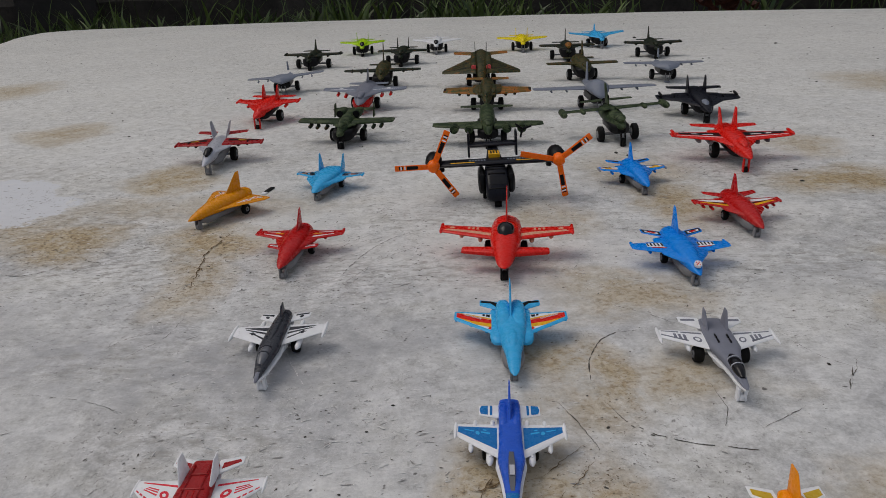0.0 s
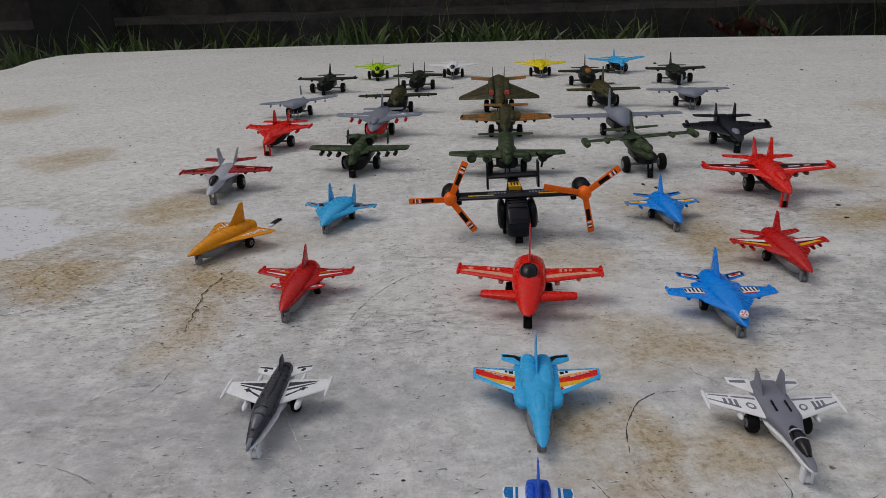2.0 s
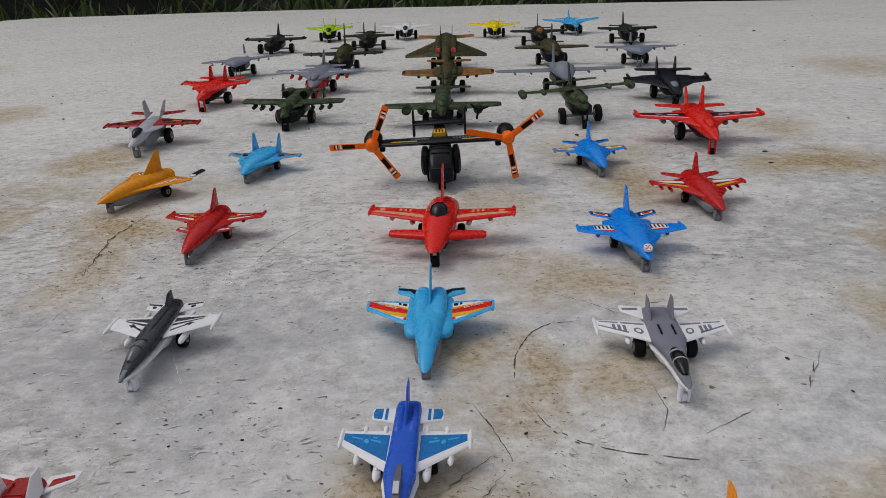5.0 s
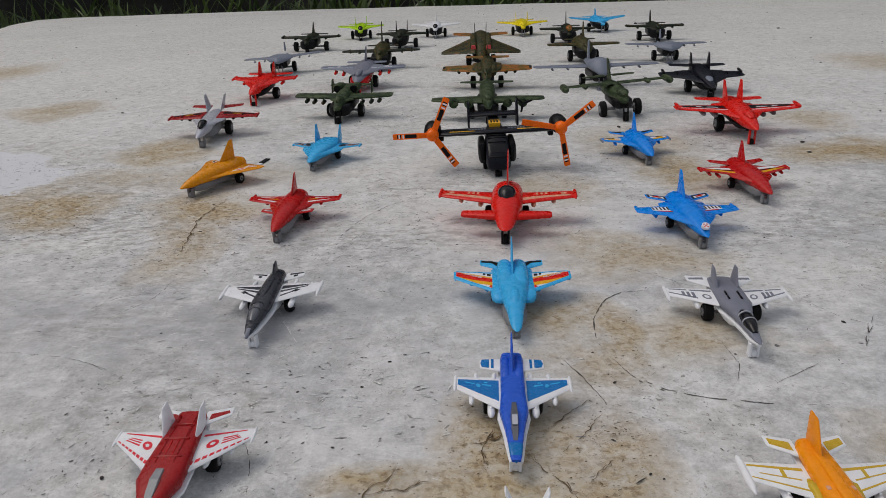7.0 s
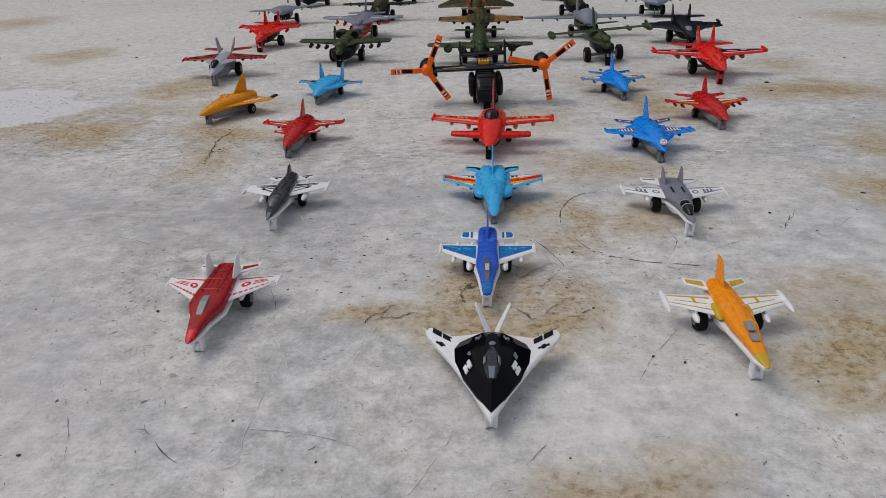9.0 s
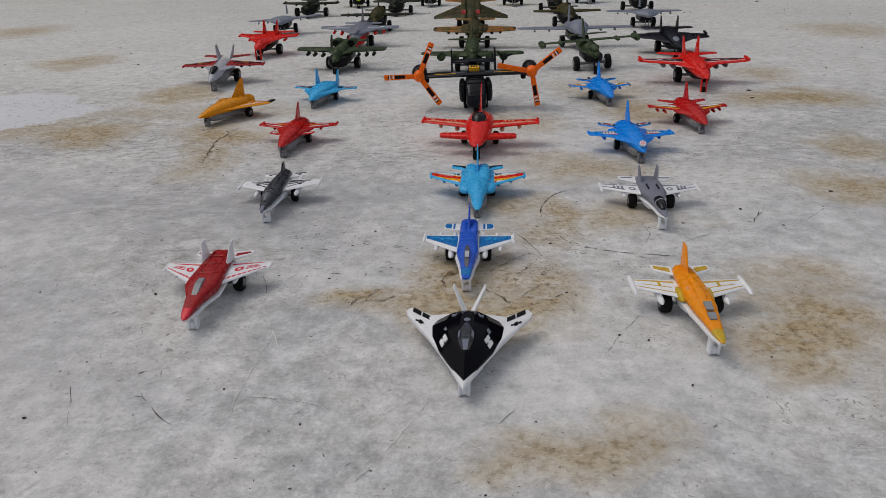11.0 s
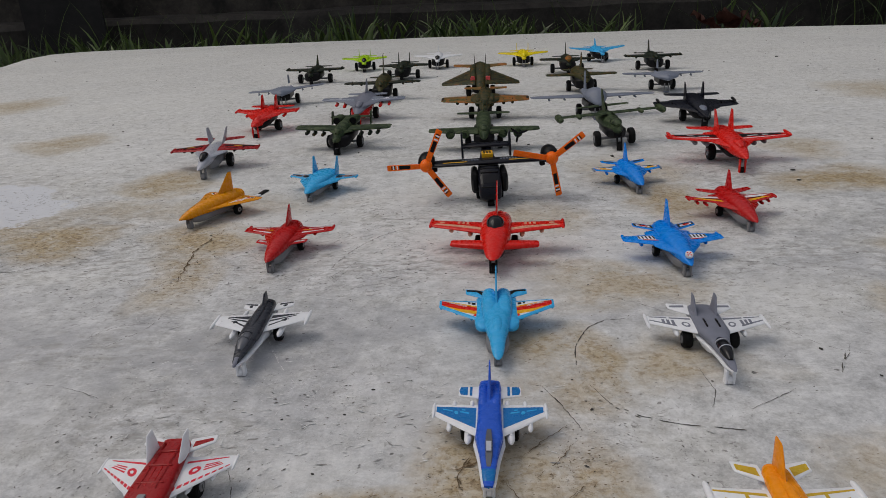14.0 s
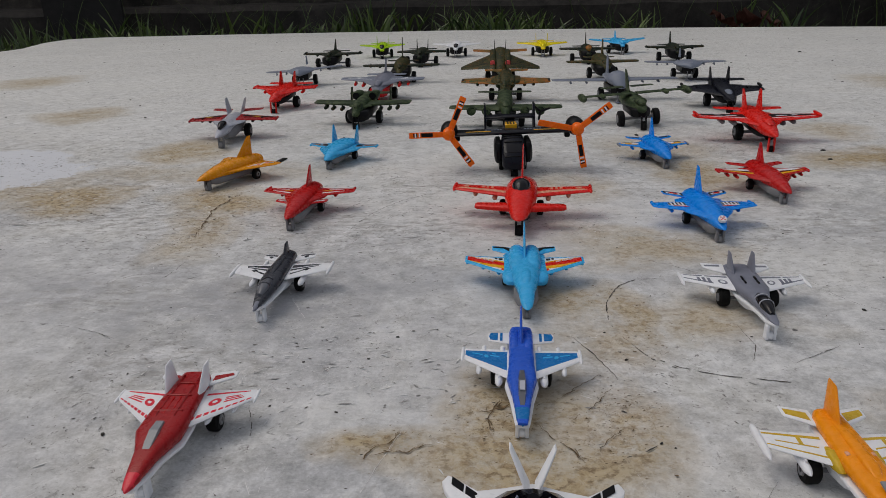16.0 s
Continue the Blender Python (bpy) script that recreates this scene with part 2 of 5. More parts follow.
    c = mix(n, l, worn, c, (0.235, 0.215, 0.19))
    total = spots(STAINS, 1.35, 0.4)
    rag = ramp(n, l, add_noise(n, l, 34, 7, p, 0.78), 0.36, 0.54)
    mp3 = n.new("ShaderNodeMapping")
    mp3.inputs["Scale"].default_value = (190, 230, 1)
    l.new(p, mp3.inputs[0])
    flecks = ramp(n, l, add_noise(n, l, 1.0, 5, mp3.outputs[0], 0.7), 0.50, 0.60)
    st = math_node("MULTIPLY", total, rag)
    blot = ramp(n, l, add_noise(n, l, 90, 6, wp, 0.75, 0.8), 0.46, 0.62)
    c = mix(n, l, math_node("MULTIPLY", total, 0.5), c, (0.53, 0.47, 0.34))
    c = mix(n, l, math_node("MULTIPLY", st, 0.75), c, (0.45, 0.335, 0.16))
    c = mix(n, l, math_node("MULTIPLY", math_node("MULTIPLY", st, blot), 0.85), c, (0.3, 0.2, 0.09))
    c = mix(n, l, math_node("MULTIPLY", math_node("MULTIPLY", st, flecks), 0.8), c, (0.16, 0.105, 0.05))
    # bare pale skim patch at the side
    dx = math_node("MULTIPLY", math_node("ADD", sep.outputs[0], 0.60), 1 / 0.15)
    dy = math_node("MULTIPLY", math_node("ADD", sep.outputs[1], -0.83), 1 / 0.11)
    d = math_node("SQRT", math_node("MULTIPLY_ADD", dx, dx, math_node("MULTIPLY", dy, dy)), 0)
    d = math_node("MULTIPLY_ADD", add_noise(n, l, 30, 7, p, 0.75), 0.9, math_node("ADD", d, -0.45))
    c = mix(n, l, ramp(n, l, d, 0.95, 1.0, (0.88,) * 3, (0, 0, 0)), c, (0.68, 0.70, 0.745))
    # dark pin specks
    c = mix(n, l, ramp(n, l, add_noise(n, l, 95, 2, p, 0.5), 0.745, 0.775, (0, 0, 0), (0.85,) * 3), c, (0.07, 0.065, 0.06))
    l.new(c, b.inputs["Base Color"])
    l.new(ramp(n, l, fine, 0.3, 0.7, (0.42,) * 3, (0.72,) * 3), b.inputs["Roughness"])
    h = mix(n, l, 0.6, mid, fine)
    bump(n, l, b, h, 0.42, 0.0011)
    return m


def two_tone(name, ca, cb, scale, rough=0.85, detail=5, bs=0.5, bd=0.004):
    m, n, l, b = mat_base(name)
    p = geo_pos(n)
    c = mix(n, l, ramp(n, l, add_noise(n, l, scale, detail, p, 0.7), 0.35, 0.68), ca, cb)
    c = mix(n, l, 0.35, c, ramp(n, l, add_noise(n, l, scale * 9, 4, p, 0.7), 0.3, 0.7, (0.2,) * 3, (0.9,) * 3), "OVERLAY")
    l.new(c, b.inputs["Base Color"])
    b.inputs["Roughness"].default_value = rough
    bump(n, l, b, add_noise(n, l, scale * 5, 6, p, 0.7), bs, bd)
    return m


SLAB = slab_material()
CRACK = two_tone("crack_dirt", (0.04, 0.034, 0.028), (0.14, 0.125, 0.11), 420)
CRACKBROWN = two_tone("brown_crack_dirt", (0.085, 0.052, 0.022), (0.2, 0.135, 0.07), 260)
SCRATCH = two_tone("pale_scratch", (0.66, 0.655, 0.65), (0.8, 0.8, 0.79), 150)
DIRT = two_tone("dried_dirt", (0.065, 0.058, 0.052), (0.2, 0.185, 0.17), 260)
SMEAR = two_tone("grey_dirt_smear", (0.25, 0.245, 0.24), (0.40, 0.39, 0.38), 200)
SOIL = two_tone("damp_soil", (0.02, 0.016, 0.011), (0.05, 0.04, 0.028), 14)
WALLMAT = two_tone("mossy_dark_wall", (0.010, 0.008, 0.0065), (0.08, 0.066, 0.054), 4.5)
PLINTH = two_tone("stained_plinth", (0.012, 0.010, 0.008), (0.045, 0.038, 0.032), 7)
LEAFLITTER = two_tone("dead_leaf", (0.09, 0.035, 0.025), (0.17, 0.075, 0.055), 30)
PEBBLE = two_tone("dark_grit", (0.02, 0.02, 0.02), (0.07, 0.06, 0.05), 300)


def grass_material():
    m, n, l, b = mat_base("grass_blade")
    g = n.new("ShaderNodeNewGeometry")
    c = ramp(n, l, g.outputs["Random Per Island"], 0.0, 1.0, (0.016, 0.045, 0.006), (0.095, 0.15, 0.022))
    c = mix(n, l, ramp(n, l, add_noise(n, l, 25, 3, g.outputs["Position"]), 0.45, 0.75), c, (0.05, 0.06, 0.018))
    l.new(c, b.inputs["Base Color"])
    b.inputs["Roughness"].default_value = 0.5
    return m


GRASS = grass_material()


# ---- mesh helpers; toy sizes are in millimetres ----
MM = 0.001


def finish(name, bm, material, sharp=38):
    bmesh.ops.recalc_face_normals(bm, faces=bm.faces)
    me = bpy.data.meshes.new(name)
    bm.to_mesh(me)
    bm.free()
    me.materials.append(material)
    for f in me.polygons:
        f.use_smooth = True
    me.set_sharp_from_angle(angle=radians(sharp))
    return me


def part(name, bm, material, parent, label="", sharp=38):
    ob = new(name, finish(name, bm, material, sharp) if not isinstance(bm, bpy.types.Mesh) else bm)
    ob.parent = parent
    if label:
        tagged(ob, label)
    return ob


def loft(bm, rings, closed=True):
    rows = [[bm.verts.new(Vector(p) * MM) for p in r] for r in rings]
    k = len(rows[0])
    for a, b in zip(rows, rows[1:]):
        for i in range(k):
            bm.faces.new((a[i], a[(i + 1) % k], b[(i + 1) % k], b[i]))
    if closed:
        bm.faces.new(rows[0])
        bm.faces.new(list(reversed(rows[-1])))
    return bm


def oval(y, w, zb, zt, n=18, p=2.4, x=0.0):
    out, zc, h = [], (zb + zt) / 2, (zt - zb) / 2
    for i in range(n):
        a = 2 * math.pi * i / n
        c, s = math.cos(a), math.sin(a)
        out.append((x + w * math.copysign(abs(c) ** (2 / p), c), y, zc + h * math.copysign(abs(s) ** (2 / p), s)))
    return out


def hull(stations, p=2.4, n=18, x=0.0):
    """A body from stations (y, half width, bottom, top)."""
    return loft(bmesh.new(), [oval(y, w, zb, zt, n, p, x) for y, w, zb, zt in stations])


FOIL = ((0, 0), (.03, .6), (.12, 1), (.82, 1), (.96, .6), (1, 0), (.96, -.6), (.82, -1), (.12, -1), (.03, -.6))


def blade(p0, c0, p1, c1, t0, t1, nrm, cdir=(0, 1, 0), bm=None):
    """A flat surface with rounded edges: leading-edge points p0 and p1, chords c0 and c1 along cdir, thickness along nrm."""
    p0, p1, nrm, cdir = Vector(p0), Vector(p1), Vector(nrm).normalized(), Vector(cdir).normalized()
    rings = []
    for u, k in ((0, 1), (0.94, 1), (1, 0.55)):
        o, c, t = p0.lerp(p1, u), c0 + (c1 - c0) * u, (t0 + (t1 - t0) * u) * k
        sh = c * (1 - k) * 0.12
        rings.append([o + cdir * (sh + f * (c - 2 * sh)) + nrm * (g * t / 2) for f, g in FOIL])
    return loft(bm or bmesh.new(), rings)


def print_on(p0, c0, p1, c1, t0, t1, nrm, polys, bm=None, lift=0.12, cdir=(0, 1, 0)):
    """Thin printed marks on such a surface: polygons in (span, chord) fractions."""
    bm = bm or bmesh.new()
    p0, p1, nrm, cdir = Vector(p0), Vector(p1), Vector(nrm).normalized(), Vector(cdir).normalized()
    for poly in polys:
        lo, hi = [], []
        for u, f in poly:
            q = p0.lerp(p1, u) + cdir * (f * (c0 + (c1 - c0) * u))
            t = (t0 + (t1 - t0) * u) / 2
            lo.append(bm.verts.new((q + nrm * (t - 0.2)) * MM))
            hi.append(bm.verts.new((q + nrm * (t + lift)) * MM))
        k = len(lo)
        bm.faces.new(hi)
        for i in range(k):
            bm.faces.new((lo[i], lo[(i + 1) % k], hi[(i + 1) % k], hi[i]))
    return bm


def lathe(axis, prof, centre, n=16, bm=None):
    """Turned shape: profile (along, radius) about x, y or z through centre."""
    rings = []
    for s, r in prof:
        ring = []
        for i in range(n):
            a = 2 * math.pi * i / n
            u, v = r * math.cos(a), r * math.sin(a)
            d = {"x": (s, u, v), "y": (u, s, v), "z": (u, v, s)}[axis]
            ring.append(tuple(c + e for c, e in zip(centre, d)))
        rings.append(ring)
    return loft(bm or bmesh.new(), rings)


def box(a, b, bev=0.3, bm=None):
    """A bevelled block from corner a to corner b."""
    bm = bm or bmesh.new()
    (x0, y0, z0), (x1, y1, z1) = a, b
    e = bev
    rings = []
    for z, k in ((z0, e), (z0 + e, 0), (z1 - e, 0), (z1, e)):
        rings.append([(x0 + k, y0 + e + k, z), (x0 + e + k, y0 + k, z), (x1 - e - k, y0 + k, z), (x1 - k, y0 + e + k, z),
                      (x1 - k, y1 - e - k, z), (x1 - e - k, y1 - k, z), (x0 + e + k, y1 - k, z), (x0 + k, y1 - e - k, z)])
    return loft(bm, rings)


def disc_poly(u, v, ru, rv, n=10):
    return [(u + ru * math.cos(2 * math.pi * i / n), v + rv * math.sin(2 * math.pi * i / n)) for i in range(n)]


WHEELS = {}


def wheel(parent, x, y, r, w, name="wheel", rubber=RUBBER, hub=HUB):
    key = (round(r, 2), round(w, 2), rubber.name, hub.name)
    if key not in WHEELS:
        t = lathe("x", ((-w / 2, r * .55), (-w / 2, r * .82), (-w * .36, r * .97), (0, r), (w * .36, r * .97), (w / 2, r * .82), (w / 2, r * .55)), (0, 0, 0), 20)
        h = lathe("x", ((-w * .46, r * .5), (-w * .6, r * .42), (-w * .6, r * .2), (w * .6, r * .2), (w * .6, r * .42), (w * .46, r * .5)), (0, 0, 0), 14)
        WHEELS[key] = finish("tyre", t, rubber), finish("hub", h, hub)
    tyre, hubm = WHEELS[key]
    ob = part(name, tyre, None, parent)
    ob.location = (x * MM, y * MM, r * MM)
    part("hub", hubm, None, ob)
    return ob


def canopy(parent, y0, y1, w, zb, h, material, bars=None, name="canopy"):
    st = []
    for i in range(9):
        u = i / 8
        k = math.sin(math.pi * min(1, max(0, 0.06 + 0.88 * u))) ** 0.6
        st.append((y0 + (y1 - y0) * u, max(0.4, w * k), zb - 1.0, zb + h * k * (1.05 - 0.15 * u)))
    c = part(name, hull(st, 2.0, 14), material, parent)
    if bars is not None:
        for f in (0.38, 0.66):
            y = y0 + (y1 - y0) * f
            part("canopy_bar", hull([(y - .5, w * 1.02, zb - 1, zb + h * .99), (y + .5, w * 1.02, zb - 1, zb + h * .99)], 2.0, 14), bars, c)
    return c


def gear_legs(parent, z, wleg, material, r=2.6, twin=True, sub_mat=RUBBER):
    """Nose gear: two flat legs with a small wheel between them."""
    bm = bmesh.new()
    for s in (-1, 1):
        box((s * wleg - .9, -2.4, 0.3), (s * wleg + .9, 2.4, z), 0.5, bm)
    g = part("nose_gear", bm, material, parent)
    sub_mat = HUB if material is CHASSIS else sub_mat
    wh = part("nose_wheel", lathe("x", ((-wleg * .7, r * .7), (-wleg * .5, r), (wleg * .5, r), (wleg * .7, r * .7)), (0, 0, r), 14), sub_mat, g)
    return g


def pod(parent, x, y0, y1, r, z, material, name="missile", pylon=None):
    L = y1 - y0
    bm = lathe("y", ((0, r * .15), (L * .06, r * .55), (L * .18, r * .95), (L * .3, r), (L * .8, r), (L * .95, r * .7), (L, r * .3)), (x, y0, z), 10)
    if pylon:
        box((x - .5, y0 + L * .3, z), (x + .5, y0 + L * .75, pylon), .15, bm)
    return part(name, bm, material, parent)


def plane(name, label, x, y, head, roll=0.0, group="toy planes on the slab"):
    ob = new(name)
    ob.matrix_world = pose(x, y, 0, 0, roll, head) @ Matrix.Diagonal((1, 1, .92 if y > .86 else 1, 1))
    return tagged(ob, label, "toy plane", group)


def pair_wings(parent, w, material, names=("wing", "wing"), prints=(), t=(2.2, 1.3)):
    """w: (root LE y, root chord, root x, tip LE y, tip chord, tip x, root z, tip z); prints: (material, polygons) on the tops."""
    ly0, c0, x0, ly1, c1, x1, z0, z1 = w
    for s, nm in zip((-1, 1), names):
        p0, p1 = (s * x0, ly0, z0), (s * x1, ly1, z1)
        nrm = Vector((-(z1 - z0) * s, 0, x1 - x0)).normalized()
        wg = part(nm, blade(p0, c0, p1, c1, t[0], t[1], nrm), material, parent)
        for k, (pm, polys) in enumerate(prints):
            for poly in polys:
                part("printed_mark", print_on(p0, c0, p1, c1, t[0], t[1], nrm, [poly], lift=0.12 + 0.09 * k), pm, wg)


def fin(parent, x0, ly0, c0, z0, x1, ly1, c1, z1, material, t=(1.8, 1.0), name="tail_fin"):
    nrm = Vector((z1 - z0, 0, -(x1 - x0))).normalized()
    return part(name, blade((x0, ly0, z0), c0, (x1, ly1, z1), c1, t[0], t[1], nrm), material, parent)


# ---- the slab, the ground and the wall ----
def ribbon(bm, pts, width, z, wob=0.003, step=0.003, fade=True, gap=-0.14):
    """An uneven narrow strip along a line of points, on the slab."""
    line = []
    for a, b in zip(pts, pts[1:]):
        k = max(2, int(math.dist(a, b) / step))
        line += [(a[0] + (b[0] - a[0]) * i / k, a[1] + (b[1] - a[1]) * i / k) for i in range(k)]
    line.append(pts[-1])
    prev = None
    for i, (x, y) in enumerate(line):
        j, k = max(0, i - 1), min(len(line) - 1, i + 1)
        d = Vector((line[k][0] - line[j][0], line[k][1] - line[j][1]))
        d = d.normalized() if d.length else Vector((1, 0))
        o = noise.noise((x * 90, y * 90, 3.1)) * wob + noise.noise((x * 300, y * 300, 7.7)) * wob * .6
        w = width * 0.62 * (0.3 + 0.9 * abs(noise.noise((x * 160, y * 160, 1.3))))
        if fade:
            w *= min(1, 0.25 + 3 * min(i, len(line) - 1 - i) / len(line))
        c = Vector((x - d.y * o, y + d.x * o))
        cur = [bm.verts.new((c.x - d.y * w, c.y + d.x * w, z)), bm.verts.new((c.x + d.y * w, c.y - d.x * w, z))]
        if prev and noise.noise((x * 110, y * 110, 9)) > gap:
            bm.faces.new((prev[0], prev[1], cur[1], cur[0]))
        prev = cur
    loose = [v for v in bm.verts if not v.link_faces]
    for v in loose:
        bm.verts.remove(v)


EDGE = [(-1.78, -1.2), (-1.76, 2.85), (-1.84, 3.1), (-1.86, 3.36), (-1.75, 3.45), (-1.1, 3.49), (-0.5, 3.47), (0.02, 3.44), (0.5, 3.4), (1.0, 3.33), (1.4, 3.24), (1.8, 3.13), (2.1, 3.02), (2.22, 2.8), (2.25, -1.2)]


def make_slab():
    bm = bmesh.new()
    pts = []
    for a, b in zip(EDGE, EDGE[1:] + EDGE[:1]):
        k = max(1, int(math.dist(a, b) / 0.05))
        for i in range(k):
            x, y = a[0] + (b[0] - a[0]) * i / k, a[1] + (b[1] - a[1]) * i / k
            pts.append((x + 0.02 * noise.noise((x * 4, y * 4, 0)), y + 0.02 * noise.noise((x * 4, y * 4, 5))))
    cx, cy = 0.15, 1.2
    rows = []
    for inset, z in ((0.0, -0.16), (0.0, -0.03), (0.006, -0.008), (0.022, -0.0015), (0.05, 0.0)):
        rows.append([bm.verts.new((x + (cx - x) * inset * .6, y + (cy - y) * inset * .4, z)) for x, y in pts])
    n = len(pts)
    for a, b in zip(rows, rows[1:]):
        for i in range(n):
            bm.faces.new((a[i], a[(i + 1) % n], b[(i + 1) % n], b[i]))
    bm.faces.new(rows[-1])
    bm.faces.new(list(reversed(rows[0])))
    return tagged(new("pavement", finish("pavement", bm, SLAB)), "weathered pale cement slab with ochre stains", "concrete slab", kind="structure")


slab = make_slab()
LINES = [
    (SCRATCH, .0016, [(-.012, .118), (.004, .145), (.016, .168), (.022, .182)]),
    (SCRATCH, .0012, [(-.078, .262), (-.066, .236), (-.06, .214)]),
    (CRACK, .0009, [(0.159, 0.484), (0.137, 0.481), (0.123, 0.47), (0.112, 0.449), (0.107, 0.428), (0.107, 0.408)]),
    (CRACK, .0007, [(0.08, 0.395), (0.087, 0.381), (0.093, 0.364), (0.098, 0.346)]),
    (CRACK, .0009, [(0.111, 0.394), (0.12, 0.373), (0.135, 0.359), (0.154, 0.351), (0.175, 0.346), (0.196, 0.342), (0.217, 0.341)]),
    (CRACK, .0004, [(0.183, 0.411), (0.184, 0.395), (0.183, 0.38), (0.176, 0.364)]),
    (CRACK, .0004, [(0.19, 0.359), (0.211, 0.37), (0.235, 0.385)]),
    (CRACK, .0007, [(0.285, 0.427), (0.275, 0.412), (0.268, 0.398)]),
    (CRACK, .0006, [(-0.094, 0.322), (-0.087, 0.301), (-0.084, 0.282)]),
    (CRACK, .0005, [(-0.126, 0.19), (-0.117, 0.178), (-0.107, 0.168), (-0.1, 0.163)]),
    (CRACK, .0003, [(-0.076, 0.184), (-0.064, 0.183), (-0.051, 0.181), (-0.038, 0.178), (-0.022, 0.171)]),
    (CRACK, .0003, [(-0.175, 0.213), (-0.161, 0.188), (-0.15, 0.163)]),
    (CRACK, .0003, [(0.112, 0.206), (0.125, 0.231), (0.14, 0.252), (0.15, 0.264)]),
    (CRACK, .0004, [(0.053, 0.157), (0.059, 0.166), (0.064, 0.171)]),
    (SCRATCH, .0006, [(-0.073, 0.162), (-0.075, 0.179), (-0.074, 0.199), (-0.071, 0.235), (-0.071, 0.261)]),
    (SCRATCH, .0004, [(-0.183, 0.232), (-0.164, 0.258), (-0.146, 0.286)]),
    (SCRATCH, .0004, [(-0.011, 0.309), (-0.026, 0.26), (-0.042, 0.202)]),
    (SCRATCH, .0004, [(0.091, 0.269), (0.098, 0.226), (0.099, 0.192)]),
    (SCRATCH, .0005, [(-0.143, 0.555), (-0.094, 0.434), (-0.056, 0.383)]),
    (CRACK, .0010, [(-0.432, 0.631), (-0.399, 0.618), (-0.374, 0.625), (-0.358, 0.655)]),
    (CRACK, .0004, [(0.267, 0.398), (0.284, 0.422), (0.293, 0.438)]),
    (CRACK, .0003, [(0.307, 0.399), (0.333, 0.425), (0.346, 0.433), (0.353, 0.424)]),
    (CRACK, .0004, [(0.251, 0.592), (0.282, 0.587), (0.306, 0.578), (0.317, 0.567)]),
    (CRACK, .0004, [(0.217, 0.586), (0.233, 0.568), (0.261, 0.555)]),
    (CRACK, .0006, [(-0.09, 0.579), (-0.072, 0.641), (-0.047, 0.683), (-0.019, 0.707), (-0.002, 0.716)]),
    (CRACK, .0004, [(-0.112, 0.624), (-0.087, 0.678), (-0.049, 0.71), (-0.008, 0.727)]),
    (CRACK, .0004, [(-0.081, 0.551), (-0.059, 0.62), (-0.023, 0.658), (0.01, 0.671)]),
    (CRACK, .0004, [(-0.173, 0.591), (-0.128, 0.594), (-0.096, 0.623), (-0.068, 0.662)]),
    (CRACK, .0004, [(-0.108, 0.542), (-0.08, 0.584), (-0.05, 0.639)]),
    (CRACK, .0004, [(-0.255, 0.461), (-0.235, 0.493), (-0.202, 0.5)]),
    (CRACK, .0005, [(-0.229, 0.46), (-0.208, 0.491), (-0.203, 0.528)]),
    (CRACK, .0004, [(-0.293, 0.42), (-0.256, 0.415), (-0.216, 0.403), (-0.186, 0.384)]),
    (CRACK, .0004, [(-0.33, 0.567), (-0.287, 0.581), (-0.256, 0.621)]),
    (CRACK, .0004, [(-0.275, 0.532), (-0.247, 0.556), (-0.217, 0.571)]),
    (CRACK, .0007, [(0.261, 0.587), (0.289, 0.583), (0.308, 0.572), (0.313, 0.555)]),
    (CRACK, .0004, [(0.176, 0.567), (0.204, 0.549), (0.244, 0.541), (0.271, 0.529)]),
    (CRACK, .0004, [(0.257, 0.466), (0.274, 0.435), (0.3, 0.419)]),
    (SCRATCH, .0008, [(0.757, 1.934), (0.689, 1.614), (0.651, 1.41), (0.634, 1.298)]),
    (SCRATCH, .0006, [(0.567, 1.258), (0.573, 1.123), (0.579, 1.013)]),
    (CRACKBROWN, .0032, [(-0.217, 0.571), (-0.223, 0.619), (-0.228, 0.66), (-0.223, 0.689), (-0.216, 0.729)]),
    (CRACKBROWN, .0016, [(-0.03, 0.27), (-0.029, 0.28), (-0.021, 0.288), (-0.012, 0.297)]),
    (CRACKBROWN, .0012, [(-0.029, 0.28), (-0.012, 0.283), (0.004, 0.289)]),
    (CRACKBROWN, .0018, [(0.024, 0.314), (0.033, 0.319), (0.042, 0.324)]),
    (CRACKBROWN, .0014, [(0.029, 0.298), (0.028, 0.312), (0.035, 0.326)]),
    (CRACKBROWN, .0014, [(0.052, 0.304), (0.059, 0.291), (0.067, 0.281), (0.069, 0.275)]),
    (CRACKBROWN, .0010, [(0.068, 0.307), (0.078, 0.318), (0.093, 0.336)]),
    (CRACKBROWN, .0010, [(0.062, 0.325), (0.078, 0.34), (0.091, 0.352)]),
    (CRACKBROWN, .0010, [(0.077, 0.284), (0.087, 0.297), (0.094, 0.301)]),
    (CRACK, .0010, [(0.089, 0.279), (0.096, 0.282), (0.104, 0.288)]),
]


def smooth_line(pts, k=6):
    """Catmull-Rom curve through the points."""
    q = [pts[0]] + list(pts) + [pts[-1]]
    out = []
    for a, b, c, d in zip(q, q[1:], q[2:], q[3:]):
        for i in range(k):
            u = i / k
            out.append(tuple(.5 * (2 * b[j] + (c[j] - a[j]) * u + (2 * a[j] - 5 * b[j] + 4 * c[j] - d[j]) * u * u + (3 * b[j] - a[j] - 3 * c[j] + d[j]) * u ** 3) for j in (0, 1)))
    return out + [pts[-1]]


